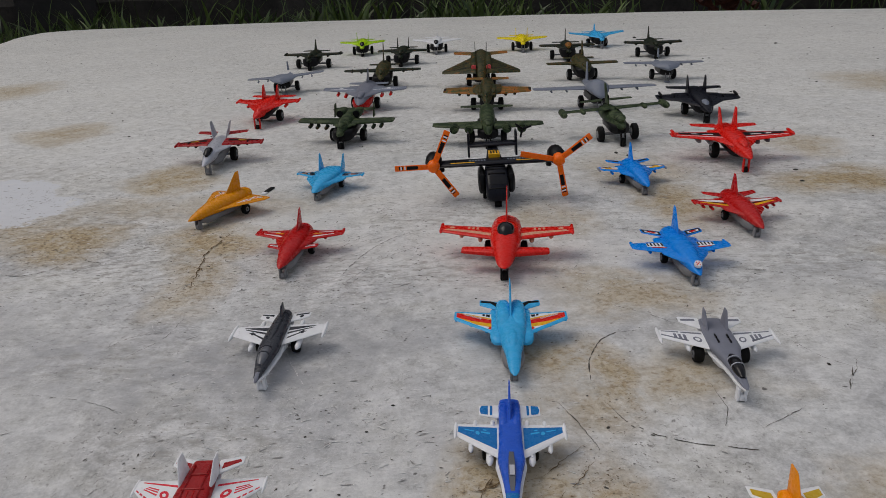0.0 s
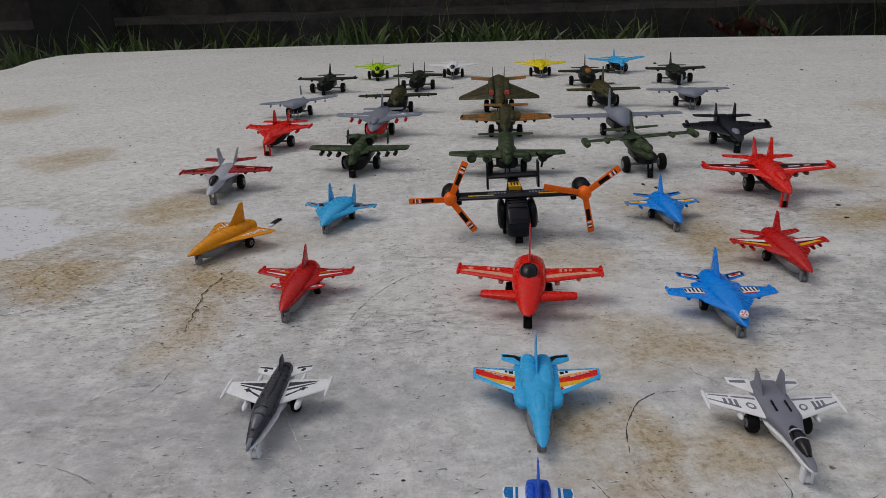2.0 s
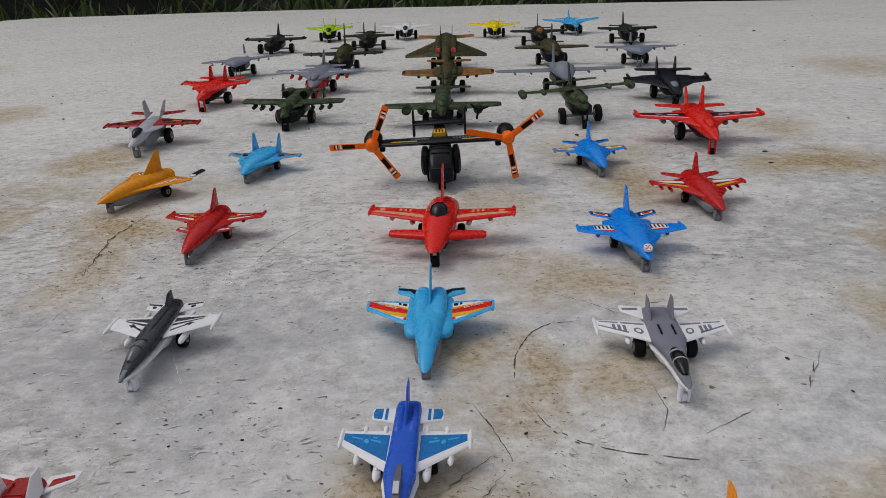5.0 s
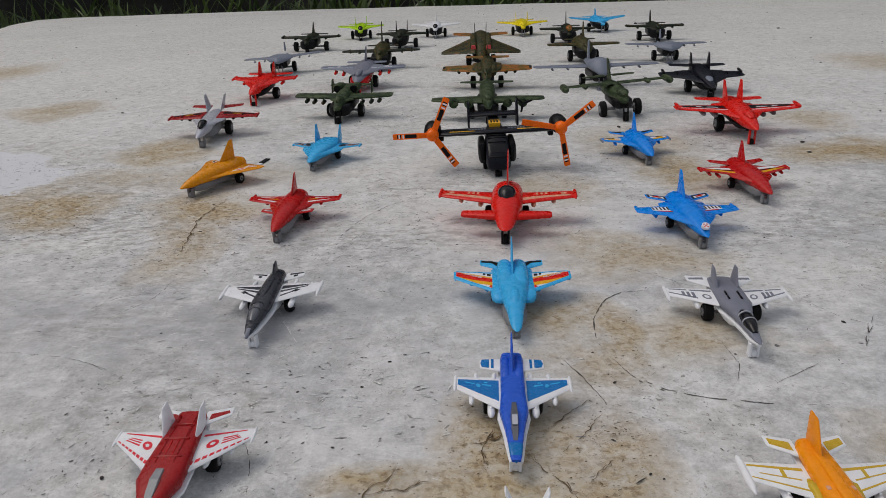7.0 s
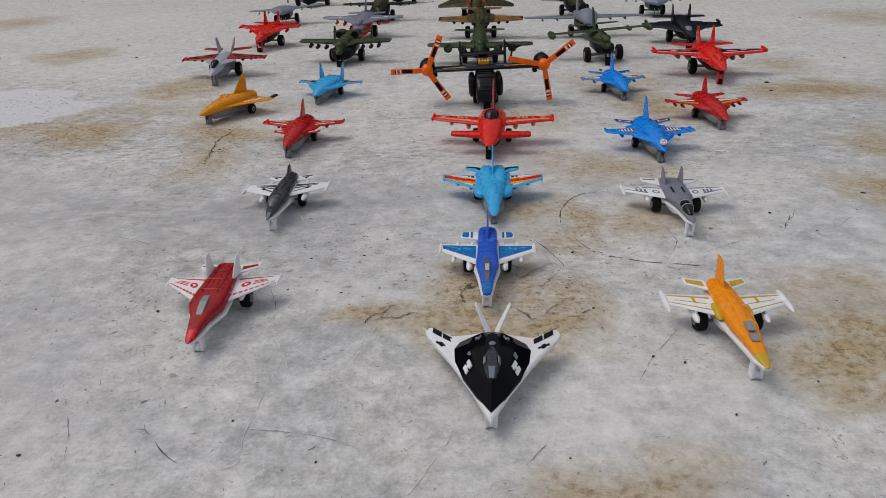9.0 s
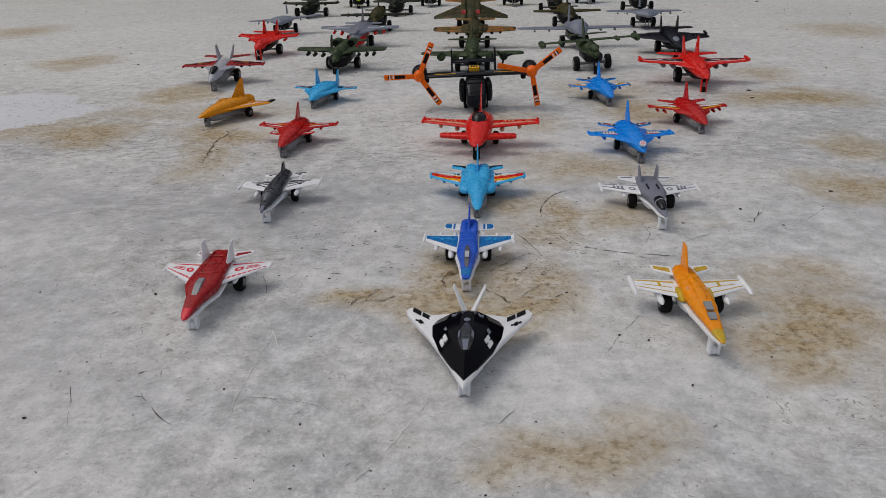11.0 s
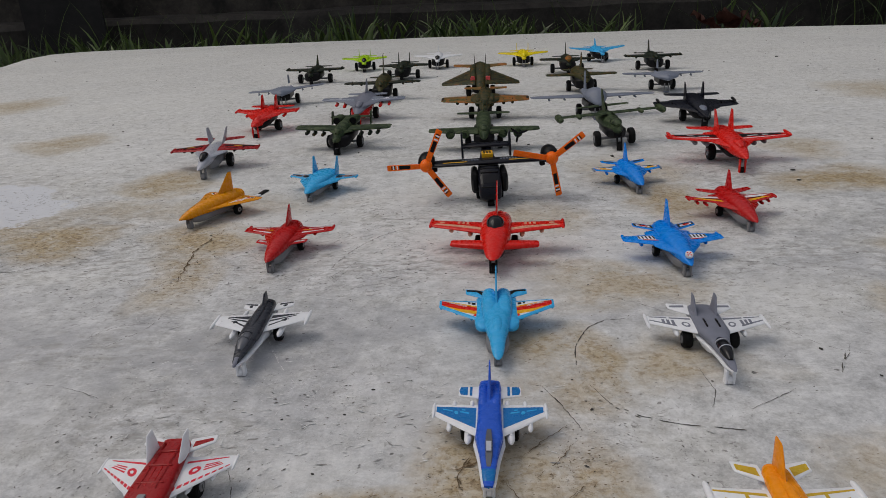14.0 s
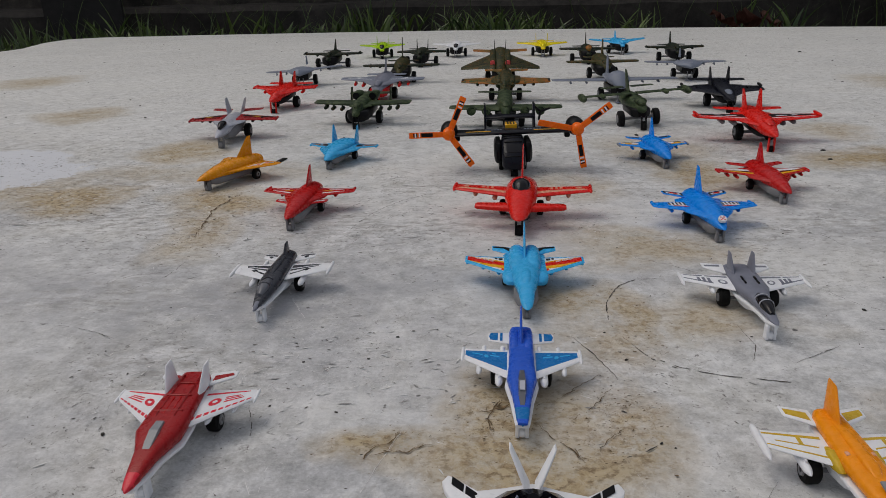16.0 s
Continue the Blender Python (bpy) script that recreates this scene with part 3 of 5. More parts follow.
for i, (cm, cw, cp) in enumerate(LINES):
    bm = bmesh.new()
    if cm is SCRATCH:
        for k in range(2):
            ribbon(bm, smooth_line([(a + .0007 * k, b) for a, b in cp]), cw * (.8 - .4 * k), 0.00025 + 0.00001 * i + .000002 * k, .0006, .0015, True, -.1 + .15 * k)
    elif cm is CRACKBROWN:
        ribbon(bm, smooth_line(cp), cw * .55, 0.00025 + 0.00001 * i, .0022, .0007, True, -.22)
        ribbon(bm, smooth_line([(a + .0012, b + .0008) for a, b in cp]), cw * .4, 0.00026 + 0.00001 * i, .004, .0009, True, .05)
    else:
        ribbon(bm, smooth_line(cp), cw * 1.1, 0.00025 + 0.00001 * i, .0009, .001, True, -.18)
    part("scratch" if cm is SCRATCH else "crack", bm, cm, slab)

# faint sweeping trowel arcs
r = random.Random(21)
for i in range(22):
    cx, cy, rad = (.02 + r.uniform(-.05, .05), .38, r.uniform(.2, .5)) if i < 16 else (r.uniform(-.6, .7), r.uniform(-.2, .9), r.uniform(.25, .8))
    a0 = r.uniform(.5, 2.2)
    span = r.uniform(.12, .5)
    bm = bmesh.new()
    ribbon(bm, [(cx + rad * math.cos(a0 + span * q / 6), cy + rad * math.sin(a0 + span * q / 6) * .8) for q in range(7)], r.uniform(.00025, .0006), 0.0006 + 0.00001 * i, .001)
    part("scratch", bm, CRACK if r.random() < .7 else SCRATCH, slab)

# loose grit on the slab
def grit(count, x0, x1, y0, y1, lo, hi, seed):
    r = random.Random(seed)
    bm = bmesh.new()
    for _ in range(count):
        x, y, s = r.uniform(x0, x1), r.uniform(y0, y1), r.uniform(lo, hi)
        a = r.uniform(0, 6.28)
        k = r.uniform(.5, 1.4)
        ring = []
        for i in range(6):
            q = a + i * math.pi / 3
            rr = s * r.uniform(.7, 1.1)
            ring.append((x + rr * math.cos(q) * k, y + rr * math.sin(q)))
        bot = [bm.verts.new((px, py, 0.0002)) for px, py in ring]
        top = [bm.verts.new((x + (px - x) * .6, y + (py - y) * .6, s * .55)) for px, py in ring]
        for i in range(6):
            bm.faces.new((bot[i], bot[(i + 1) % 6], top[(i + 1) % 6], top[i]))
        bm.faces.new(top)
    return bm


bm = grit(260, -.55, .65, .1, 1.2, .0003, .0011, 1)
tagged(new("grit", finish("grit", bm, PEBBLE)), "scattered dark grit on the cement slab", "grit", kind="stuff")
bm = grit(300, -1.6, 2.0, .9, 3.3, .0006, .0028, 2)
tagged(new("grit", finish("grit", bm, PEBBLE)), "scattered dark grit on the far slab", "grit", kind="stuff")

# dried dirt flecks and scrapes ground into the cement, in drifts
def flecks(seed, drifts, lo, hi, thin, z):
    """drifts: (x, y, rx, ry, count, direction in degrees)."""
    r = random.Random(seed)
    verts, faces = [], []
    for cx, cy, rx, ry, count, ang in drifts:
        for _ in range(count):
            x, y = cx + rx * r.gauss(0, .5), cy + ry * r.gauss(0, .5)
            if r.random() > .75 + 1.2 * noise.noise((x * 16, y * 22, seed)):
                continue
            a = radians(ang + r.gauss(0, 24)) + .5 * noise.noise((x * 5, y * 5, 2))
            L = (lo + (hi - lo) * r.random() ** 2.2) * (.22 + .8 * max(.2, y)) * (.5 + r.random())
            w = L * thin * r.uniform(.5, 1.4)
            dx, dy = math.cos(a), math.sin(a)
            b = len(verts)
            zz = z + 0.00002 * (b % 7)
            for u, v in ((-1, -.1), (-.5, -.8 * r.random()), (.4, -r.random()), (1, .1), (.5, .9 * r.random()), (-.4, r.random())):
                verts.append((x + dx * L * u - dy * w * v, y + dy * L * u + dx * w * v, zz))
            faces.append(tuple(range(b, b + 6)))
    me = bpy.data.meshes.new("flecks")
    me.from_pydata(verts, [], faces)
    return me


def add_flecks(name, label, material, *args):
    me = flecks(*args)
    me.materials.append(material)
    tagged(new(name, me), label, "dirt", kind="stuff")


DRIFTS = [(-.45, .78, .25, .12, 700, 6), (-.40, .68, .16, .06, 420, 8), (-.55, .98, .3, .12, 350, 4), (-.27, .6, .2, .1, 420, 12), (.0, .62, .3, .1, 480, 28), (-.05, .72, .2, .08, 520, 25), (-.5, .86, .2, .04, 420, 6), (-.46, .66, .18, .03, 300, 12), (-.1, .57, .12, .03, 260, 30), (.12, .78, .1, .03, 200, -8),
          (.2, .68, .2, .12, 300, -14), (.15, .83, .16, .06, 260, -4), (.38, .6, .2, .12, 400, -8), (.48, .86, .2, .12, 520, 2), (.32, .9, .16, .08, 480, 0), (.45, .45, .16, .14, 420, -20),
          (.1, 1.05, .4, .12, 500, 0), (-.2, 1.3, .6, .2, 420, 3), (.6, 1.3, .5, .3, 420, -10), (-.05, .5, .2, .08, 260, 15), (.0, 1.9, 1.0, .5, 420, 2), (-.8, 1.3, .4, .3, 320, 5),
          (-.1, .36, .12, .06, 520, 12), (.2, .2, .2, .08, 260, 40), (-.12, .2, .16, .08, 260, -50), (0.0, .15, .2, .05, 240, 20), (.1, .35, .12, .05, 260, -15), (-.2, .3, .1, .06, 220, 60)]
add_flecks("dirt_flecks", "dark dried dirt flecks scraped into the cement", DIRT, 3, [(x, y, rx * 1.2, ry * 1.2, int(c * (.9 if x > .1 else 2.0)), a) for x, y, rx, ry, c, a in DRIFTS], .0004, .0024, .42, .0003)
add_flecks("dirt_smears", "grey dirt smears worn into the cement", SMEAR, 13, [(x, y, rx * 1.1, ry * 1.1, c // 4, a) for x, y, rx, ry, c, a in DRIFTS], .002, .006, .2, .0002)
add_flecks("pale_scrapes", "pale scraped marks on the cement", SCRATCH, 5, [(x + .03, y + .04, rx * 1.2, ry * 1.3, c // 3, a + 5) for x, y, rx, ry, c, a in DRIFTS] + [(-.04, .35, .1, .06, 700, 8), (.08, .18, .2, .08, 260, 45), (-.2, .4, .14, .1, 300, 15)], .0018, .006, .14, .0005)
add_flecks("brown_flecks", "brown rust flecks within the ochre stains", CRACKBROWN, 7, [(x, y, rx * 1.2, ry * 1.2, int(170 * k), 4) for x, y, rx, ry, k in STAINS], .0005, .0019, .5, .0007)

# single dark seeds and chips that stand out
for x, y, s in ((-.525, 1.185, .0032), (.438, .832, .003), (.451, .878, .0035), (.249, .985, .004), (.262, .968, .004), (-.158, .296, .0016),
                (-.048, .315, .0011), (.144, .232, .0012), (.129, .238, .0012), (.155, .189, .001), (.107, .29, .0011), (.107, .367, .0014),
                (.362, .468, .0022), (-.236, .301, .001), (.29, .395, .0013), (.27, .43, .0018), (.61, 2.35, .009), (.95, 2.1, .006)):
    bm = bmesh.new()
    lathe("z", ((0.1, s * 700), (s * 280, s * 760), (s * 520, s * 380)), (0, 0, 0), 7, bm)
    ob = tagged(new("seed", finish("seed", bm, PEBBLE)), "small dark seed lying on the cement", "seed", "seeds on the slab")
    ob.matrix_world = pose(x, y, 0.0002, 0, 0, 400 * x) @ Matrix.Diagonal((1.3, .8, .8, 1))
chip = new("plastic_chip", finish("plastic_chip", box((-4, -7, 0.2), (4, 6, 1.8), .4), BLACK))
tagged(chip, "small black plastic chip with a white end on the cement", "chip")
chip.matrix_world = pose(-.212, .862, 0, 0, 0, -14) @ Matrix.Diagonal((.75, 1.55, 1, 1))
part("white_end", box((-4.1, -11, 0.2), (4.1, -7, 1.6), .3), WHITE, chip)
twig = bmesh.new()
ribbon(twig, [(-1.2, 3.05), (-1.15, 3.09), (-1.08, 3.08)], .006, 0.004)
tagged(new("twig", finish("twig", twig, CRACK)), "thin dark twig lying on the slab", "twig")


def make_ground():
    bm = bmesh.new()
    k = 40
    g = [[bm.verts.new((-30 + 60 * i / k, -25 + 50 * j / k, -0.12)) for i in range(k + 1)] for j in range(k + 1)]
    for j in range(k):
        for i in range(k):
            bm.faces.new((g[j][i], g[j][i + 1], g[j + 1][i + 1], g[j + 1][i]))
    return tagged(new("ground", finish("ground", bm, SOIL)), "dark damp soil behind the slab", "ground", kind="structure")


make_ground()


def make_wall():
    bm = bmesh.new()
    nx, nz = 120, 24
    def pt(i, j):
        x, z = -9 + 18 * i / nx, -0.2 + 2.6 * j / nz
        return (x, 4.75 + 0.02 * noise.noise((x * 3, z * 5, 0)) + .008 * noise.noise((x * 14, z * 14, 2)), z)
    g = [[bm.verts.new(pt(i, j)) for i in range(nx + 1)] for j in range(nz + 1)]
    for j in range(nz):
        for i in range(nx):
            bm.faces.new((g[j][i], g[j][i + 1], g[j + 1][i + 1], g[j + 1][i]))
    back = [bm.verts.new(p) for p in ((-9, 4.95, -.2), (9, 4.95, -.2), (9, 4.95, 2.4), (-9, 4.95, 2.4))]
    bm.faces.new(back)
    bm.faces.new([g[nz][i] for i in range(nx + 1)] + [back[2], back[3]])
    bm.faces.new([g[j][0] for j in range(nz + 1)] + [back[3], back[0]])
    bm.faces.new([g[j][nx] for j in range(nz + 1)] + [back[2], back[1]])
    return tagged(new("wall_north", finish("wall_north", bm, WALLMAT)), "dark mossy weathered garden wall", "wall", kind="structure")


make_wall()
bm = bmesh.new()
rows = []
for y, z in ((4.50, -.2), (4.49, .07), (4.52, .10), (4.80, .115)):
    rows.append([bm.verts.new((x * .15, y + .02 * noise.noise((x * .5, z * 9, 1)), z + .015 * noise.noise((x * .4, y, 8)))) for x in range(-55, 56)])
for a, b in zip(rows, rows[1:]):
    for i in range(len(a) - 1):
        bm.faces.new((a[i], a[i + 1], b[i + 1], b[i]))
tagged(new("trim", finish("trim", bm, PLINTH)), "stained grey footing along the dark wall", "footing", kind="structure")
WALLBOARD = two_tone("dark_board", (0.008, 0.007, 0.007), (0.022, 0.019, 0.018), 4)
# dark upright sheets standing before the wall
for x0, x1 in ((-2.42, -1.97), (2.46, 2.95)):
    bm = bmesh.new()
    loft(bm, [[(x * 1000, y * 1000, z * 1000) for x, y in ((x0, 4.2), (x1, 4.22), (x1, 4.24), (x0, 4.22))] for z in (-.12, .02, .5, 1.1)])
    tagged(new("board", finish("board", bm, WALLBOARD)), "dark upright board standing on the soil by the wall", "board", "boards by the wall")


def grass(bm, r, x, y, h, w, lean):
    a = r.uniform(0, 6.28)
    dx, dy = math.cos(a), math.sin(a)
    fx = r.uniform(-1, 1)
    prev = None
    k = 5
    for i in range(k + 1):
        u = i / k
        px, py = x + dx * lean * u * u, y + dy * lean * u * u * .6
        pz = -0.125 + h * (u - 0.25 * (lean / max(h, .01)) * u * u)
        ww = w * (1 - u) ** .6 * (0.6 + 0.4 * min(1, u * 5)) + 0.0004
        cx, cy = math.cos(fx), math.sin(fx)
        cur = [bm.verts.new((px - cx * ww, py - cy * ww, pz)), bm.verts.new((px, py - .3 * ww, pz - .25 * ww)), bm.verts.new((px + cx * ww, py + cy * ww, pz))]
        if prev:
            bm.faces.new((prev[0], prev[1], cur[1], cur[0]))
            bm.faces.new((prev[1], prev[2], cur[2], cur[1]))
        prev = cur


r = random.Random(11)
bm = bmesh.new()
for _ in range(3400):
    x = r.uniform(-3.0, 3.2)
    dens = 0.55 + 0.6 * noise.noise((x * 2.2, 0, 0))
    if x > 0.95:
        dens -= 0.6
    if x < -1.1:
        dens -= 0.3
    if r.random() > dens:
        continue
    y = r.uniform(3.6, 4.1)
    h = r.uniform(.10, .27) * (0.85 + .4 * noise.noise((x * 3, 3, 0)))
    grass(bm, r, x, y, h, r.uniform(.004, .009) if r.random() < .5 else r.uniform(.009, .018), r.uniform(.03, .17))
for _ in range(260):
    x = r.uniform(-2.6, -1.6)
    grass(bm, r, x, r.uniform(3.2, 3.9) if x < -1.95 else r.uniform(3.55, 3.9), r.uniform(.10, .17), r.uniform(.002, .005), r.uniform(.03, .1))
for bx, dx, dy, ln in ((-.30, .12, -.22, 1), (-.29, -.08, -.2, 1), (-.27, .2, -.12, 1)):
    prev = None
    for i in range(8):
        u = i / 7
        px, py = bx + dx * u, 3.64 + dy * u * 1.3
        pz = -.1 + .12 * math.sin(math.pi * min(1, u * .9)) * (1 - .1 * u) + .1 * u
        ww = .009 * (1 - u) ** .6 + .0005
        cur = [bm.verts.new((px - ww, py, pz)), bm.verts.new((px, py - .2 * ww, pz - .2 * ww)), bm.verts.new((px + ww, py, pz))]
        if prev:
            bm.faces.new((prev[0], prev[1], cur[1], cur[0]))
            bm.faces.new((prev[1], prev[2], cur[2], cur[1]))
        prev = cur
tagged(new("grass", finish("grass", bm, GRASS)), "unkempt green grass blades behind the slab", "grass", kind="stuff")
bm = bmesh.new()
for _ in range(150):
    x, y = r.uniform(-2.4, 2.8), r.uniform(3.8, 4.45)
    grass(bm, r, x, y, r.uniform(.15, .4), r.uniform(.0012, .003), r.uniform(.05, .3))
tagged(new("weeds", finish("weeds", bm, GRASS)), "thin straggling weeds before the dark wall", "weeds", kind="stuff")


def dead_leaf(x, y, s, rz, tilt):
    bm = bmesh.new()
    rows = []
    for i in range(9):
        u = i / 8
        w = s * .42 * math.sin(math.pi * min(.98, u * .92 + .05)) ** .8
        rows.append([bm.verts.new((w * k, s * (u - .5), s * (.16 * abs(k) + .2 * (u - .4) ** 2))) for k in (-1, -.5, 0, .5, 1)])
    for a, b in zip(rows, rows[1:]):
        for i in range(4):
            bm.faces.new((a[i], a[i + 1], b[i + 1], b[i]))
    for v in bm.verts:
        v.co.z += s * .25 * noise.noise((v.co.x * 30, v.co.y * 30, rz))
    bmesh.ops.solidify(bm, geom=bm.faces[:], thickness=.002)
    ob = tagged(new("dead_leaf", finish("dead_leaf", bm, LEAFLITTER)), "curled reddish brown dead leaf behind the slab", "leaf", "dead leaves behind the slab")
    ob.matrix_world = pose(x, y, -.01, tilt, 6, rz)


for a in ((1.28, 3.72, .16, 75, 30), (1.40, 3.74, .15, 130, 40), (1.50, 3.72, .13, 40, 25)):
    dead_leaf(*a)


# ---- the toy planes; each stands on its nose wheel at the place given ----
FR = (0, .04, .12, .25, .4, .55, .8, .95, 1)


def slim(ov, L, w, zb, zt, zn, tail=.6, wk=(.06, .24, .45, .68, .9, 1, 1, .88), top=(.03, .2, .42, .7, .92, 1, .97, .88, .75)):
    bk = (.03, .25, .6, .9, 1, 1, 1, .9, .7)
    return [(-ov + f * L, w * k, zn + (zb - zn) * b, zn + (zt - zn) * t) for f, k, b, t in zip(FR, (*wk, tail), bk, top)]


def lean_forward(ob, k):
    """Raises the tail: the toy's hind wheels are the larger ones."""
    for c in ob.children_recursive:
        if c.name.split(".")[0] in ("wheel", "hub", "axle", "nose_gear", "nose_wheel", "strut") or c.type != "MESH":
            continue
        for v in c.data.vertices:
            v.co.z += k * (v.co.y - 0.02)


def jet(name, label, x, y, head, body, wing_m, under, L, ov, bw, zb, zt, zn, wing, stab=None, fins=(), can=None, mw=None,
        nose_gear=None, pods=(), wing_prints=(), stab_prints=(), stab_m=None, fin_m=None, chassis=None, roll=0.0, p=2.4, tail=.6, intakes=None, wk=None, top=None, nose_cone=None, strake=None, rake=0.0, wt=(2.2, 1.3), plate=0.0, st_t=(1.6, 1.1)):
    ob = plane(name, label, x, y, head, roll)
    kw = {}
    if wk:
        kw["wk"] = wk
    if top:
        kw["top"] = top
    st = slim(ov, L, bw, zb, zt, zn, tail, **kw)
    b = part("fuselage", hull(st, p), body, ob)
    if plate:
        part("lower_body", hull([(a + (.6 if i == 0 else 0), w * 1.03 + plate, zb - 2.4 if i > 1 else zn - 2, zb + .5 if i > 1 else zn) for i, (a, w, c, d) in enumerate(st)], 3.4), wing_m, ob, "pale moulded lower body")
    if nose_cone:
        part("nose_cone", hull([(-ov - .3, bw * .05, zn - .4, zn + .4)] + [(a, w * 1.03, c - .15, d + .15) for a, w, c, d in st[1:3]], p), nose_cone, b)
    if chassis:
        y0, y1, w, z0, z1 = chassis
        if y > 1:
            w, z1 = w * 1.3, z1 + 2
        part("chassis", hull([(y0, w * .4, z0 + 1.5, z1), (y0 + 5, w * .8, z0, z1), (y0 + 12, w, z0, z1), (y1 - 5, w, z0, z1), (y1, w * .9, z0 + 1, z1)], 4), under, ob)
    pair_wings(ob, wing, wing_m, prints=wing_prints, t=wt)
    if strake:
        sy, sc, sx, sy1, sc1, sz = strake
        pair_wings(ob, (sy, sc, bw * .35, sy1, sc1, sx, sz, sz - .6), body, ("wing_root", "wing_root"), t=(5.0, 2.6))
    if stab:
        pair_wings(ob, stab, stab_m or wing_m, ("tailplane", "tailplane"), stab_prints, st_t)
    for f in fins:
        fin(ob, *f, fin_m or body)
    if can:
        canopy(ob, *can)
    if mw:
        wy, wx, wr, ww = mw
        for s in (-1, 1):
            wheel(ob, s * wx, wy, wr, ww)
        part("axle", lathe("x", ((-wx, wr * .18), (wx, wr * .18)), (0, wy, wr), 8), CHASSIS, ob)
    if nose_gear:
        gear_legs(ob, *nose_gear)
    for s in (-1, 1):
        for q in pods:
            pod(ob, s * q[0], *q[1:])
    if intakes:
        ix, iy0, iy1, iw, iz0, iz1, im = intakes
        for s in (-1, 1):
            part("air_intake", hull([(iy0, iw * .35, iz0 + 3, iz1 - 3), (iy0 + 2, iw * .75, iz0 + 1.5, iz1 - 1.5), (iy0 + 6, iw, iz0 + .4, iz1 - .4), (iy0 + 12, iw * 1.1, iz0, iz1), (iy1 - 6, iw, iz0, iz1), (iy1, iw * .6, iz0 + 2, iz1 - 2)], 3.2, 14, s * ix), im, ob)
    if rake:
        lean_forward(ob, rake)
    return ob



def BAR(u0, u1, v0, v1):
    return [(u0, v0), (u1, v0), (u1, v1), (u0, v1)]


# stealth shape, white with black top
def stealth():
    ob = plane("toy_stealth_plane", "white toy stealth plane with glossy black faceted top", .0395, .184, -4)
    W = WHITE
    # flat white delta
    bm = bmesh.new()
    rings = []
    for z, k in ((8.5, .94), (9.5, 1), (11.5, 1), (12.3, .95)):
        ring = []
        for px_, py_ in ((0, -11), (9, 10), (20, 32), (34.5, 56), (36, 61), (34, 65), (22, 57), (11, 60), (0, 64)):
            ring.append((px_ * k, 30 + (py_ - 30) * k, z + (px_ / 36) * 1.2))
        rings.append(ring + [(-a, b, c) for a, b, c in reversed(ring[1:-1])])
    part("wing", loft(bm, rings), W, ob, "white delta wing")
    # faceted black upper hull
    base = [(0, -6), (6.8, 5), (13.8, 19), (18.6, 33), (19.8, 44), (17.5, 50), (10, 57), (0, 55.5)]
    mid = [(0, 8), (4.5, 14), (8.5, 23), (11, 34), (11.5, 41), (10, 47), (5, 51), (0, 52)]
    top = [(0, 22), (1.6, 24), (2.8, 28), (3.6, 33), (3.6, 38), (3, 42), (1.6, 45), (0, 46)]
    def sym(a, z):
        return [(p_, q_, z) for p_, q_ in a] + [(-p_, q_, z) for p_, q_ in reversed(a[1:-1])]
    hullo = part("upper_hull", loft(bmesh.new(), [sym(base, 11.8), sym(base, 13), sym(mid, 19), sym(top, 22)]), GLOSSBLACK, ob, "glossy black faceted hull", 12)
    cab = part("cockpit", loft(bmesh.new(), [[(-1.2, -3, 12.6), (1.2, -3, 12.6), (.8, -3, 13.6), (-.8, -3, 13.6)], [(-3.6, 10, 15), (3.6, 10, 15), (1.8, 10, 18.6), (-1.8, 10, 18.6)],
                                             [(-5, 18, 18), (5, 18, 18), (2.4, 18, 23), (-2.4, 18, 23)], [(-4, 27, 20.5), (4, 27, 20.5), (1.8, 27, 24.2), (-1.8, 27, 24.2)], [(-1.5, 33, 21), (1.5, 33, 21), (.8, 33, 22.4), (-.8, 33, 22.4)]]), CHARCOAL, hullo, "dark faceted cockpit", 12)
    part("canopy_window", print_on((-1.7, 11, 18.9), 6.4, (1.7, 11, 18.9), 6.4, .6, .6, (0, -.54, 1), [[(0, 1), (.2, 0), (.8, 0), (1, 1)]], lift=.35, cdir=(0, 1, .54)), PALEGREY, cab, "pale cockpit windscreen")
    for s in (-1, 1):
        part("canopy_window", print_on((s * 3.9, 18.4, 20.6), 6, (s * 2.6, 18.6, 23.2), 5, .5, .5, (s * 1, 0, .5), [BAR(.15, .8, .05, .95)], lift=.3, cdir=(0, 1, .1)), PALEGREY, cab, "pale side window")
        part("roof_vent", box((s * 7.5 - 1.2, 42, 19.4), (s * 7.5 + 1.2, 43.6, 21.2), .3), PALEGREY, hullo)
    part("hatch", lathe("z", ((0, 1.7), (.9, 1.7), (1.2, 1.3)), (0, 36, 21.6), 12), PALEGREY, hullo, "pale round hatch")
    for s in (-1, 1):
        d1, cd = Vector((s * 4.2, -4.2, -5)), Vector((s * .3, 1, 0))
        nrm = d1.cross(cd)
        nrm = nrm if nrm.z > 0 else -nrm
        for o, polys, pm in ((Vector((s * 8.9, 22.6, 18.6)), [BAR(.1, .38, 0, .9), BAR(.5, .78, 0, .9), BAR(.38, .5, .3, .6)], WHITE), (Vector((s * 9.6, 31.5, 18.9)), [BAR(.1, .45, 0, .5)], PALEGREY), (Vector((s * 6.2, 43, 20.2)), [BAR(-.2, .3, 0, .16)], PALEGREY)):
            part("printed_mark", print_on(o, 6, o + d1, 6, .6, .6, nrm, polys, lift=.45, cdir=cd), pm, hullo)
        part("wing_flap_print", print_on((s * 21.5, 50, 12.9), 4.5, (s * 32, 58.5, 13.6), 4.5, .6, .6, (0, 0, 1), [BAR(0, .45, 0, 1), BAR(.52, 1, 0, 1)]), BLACK, ob)
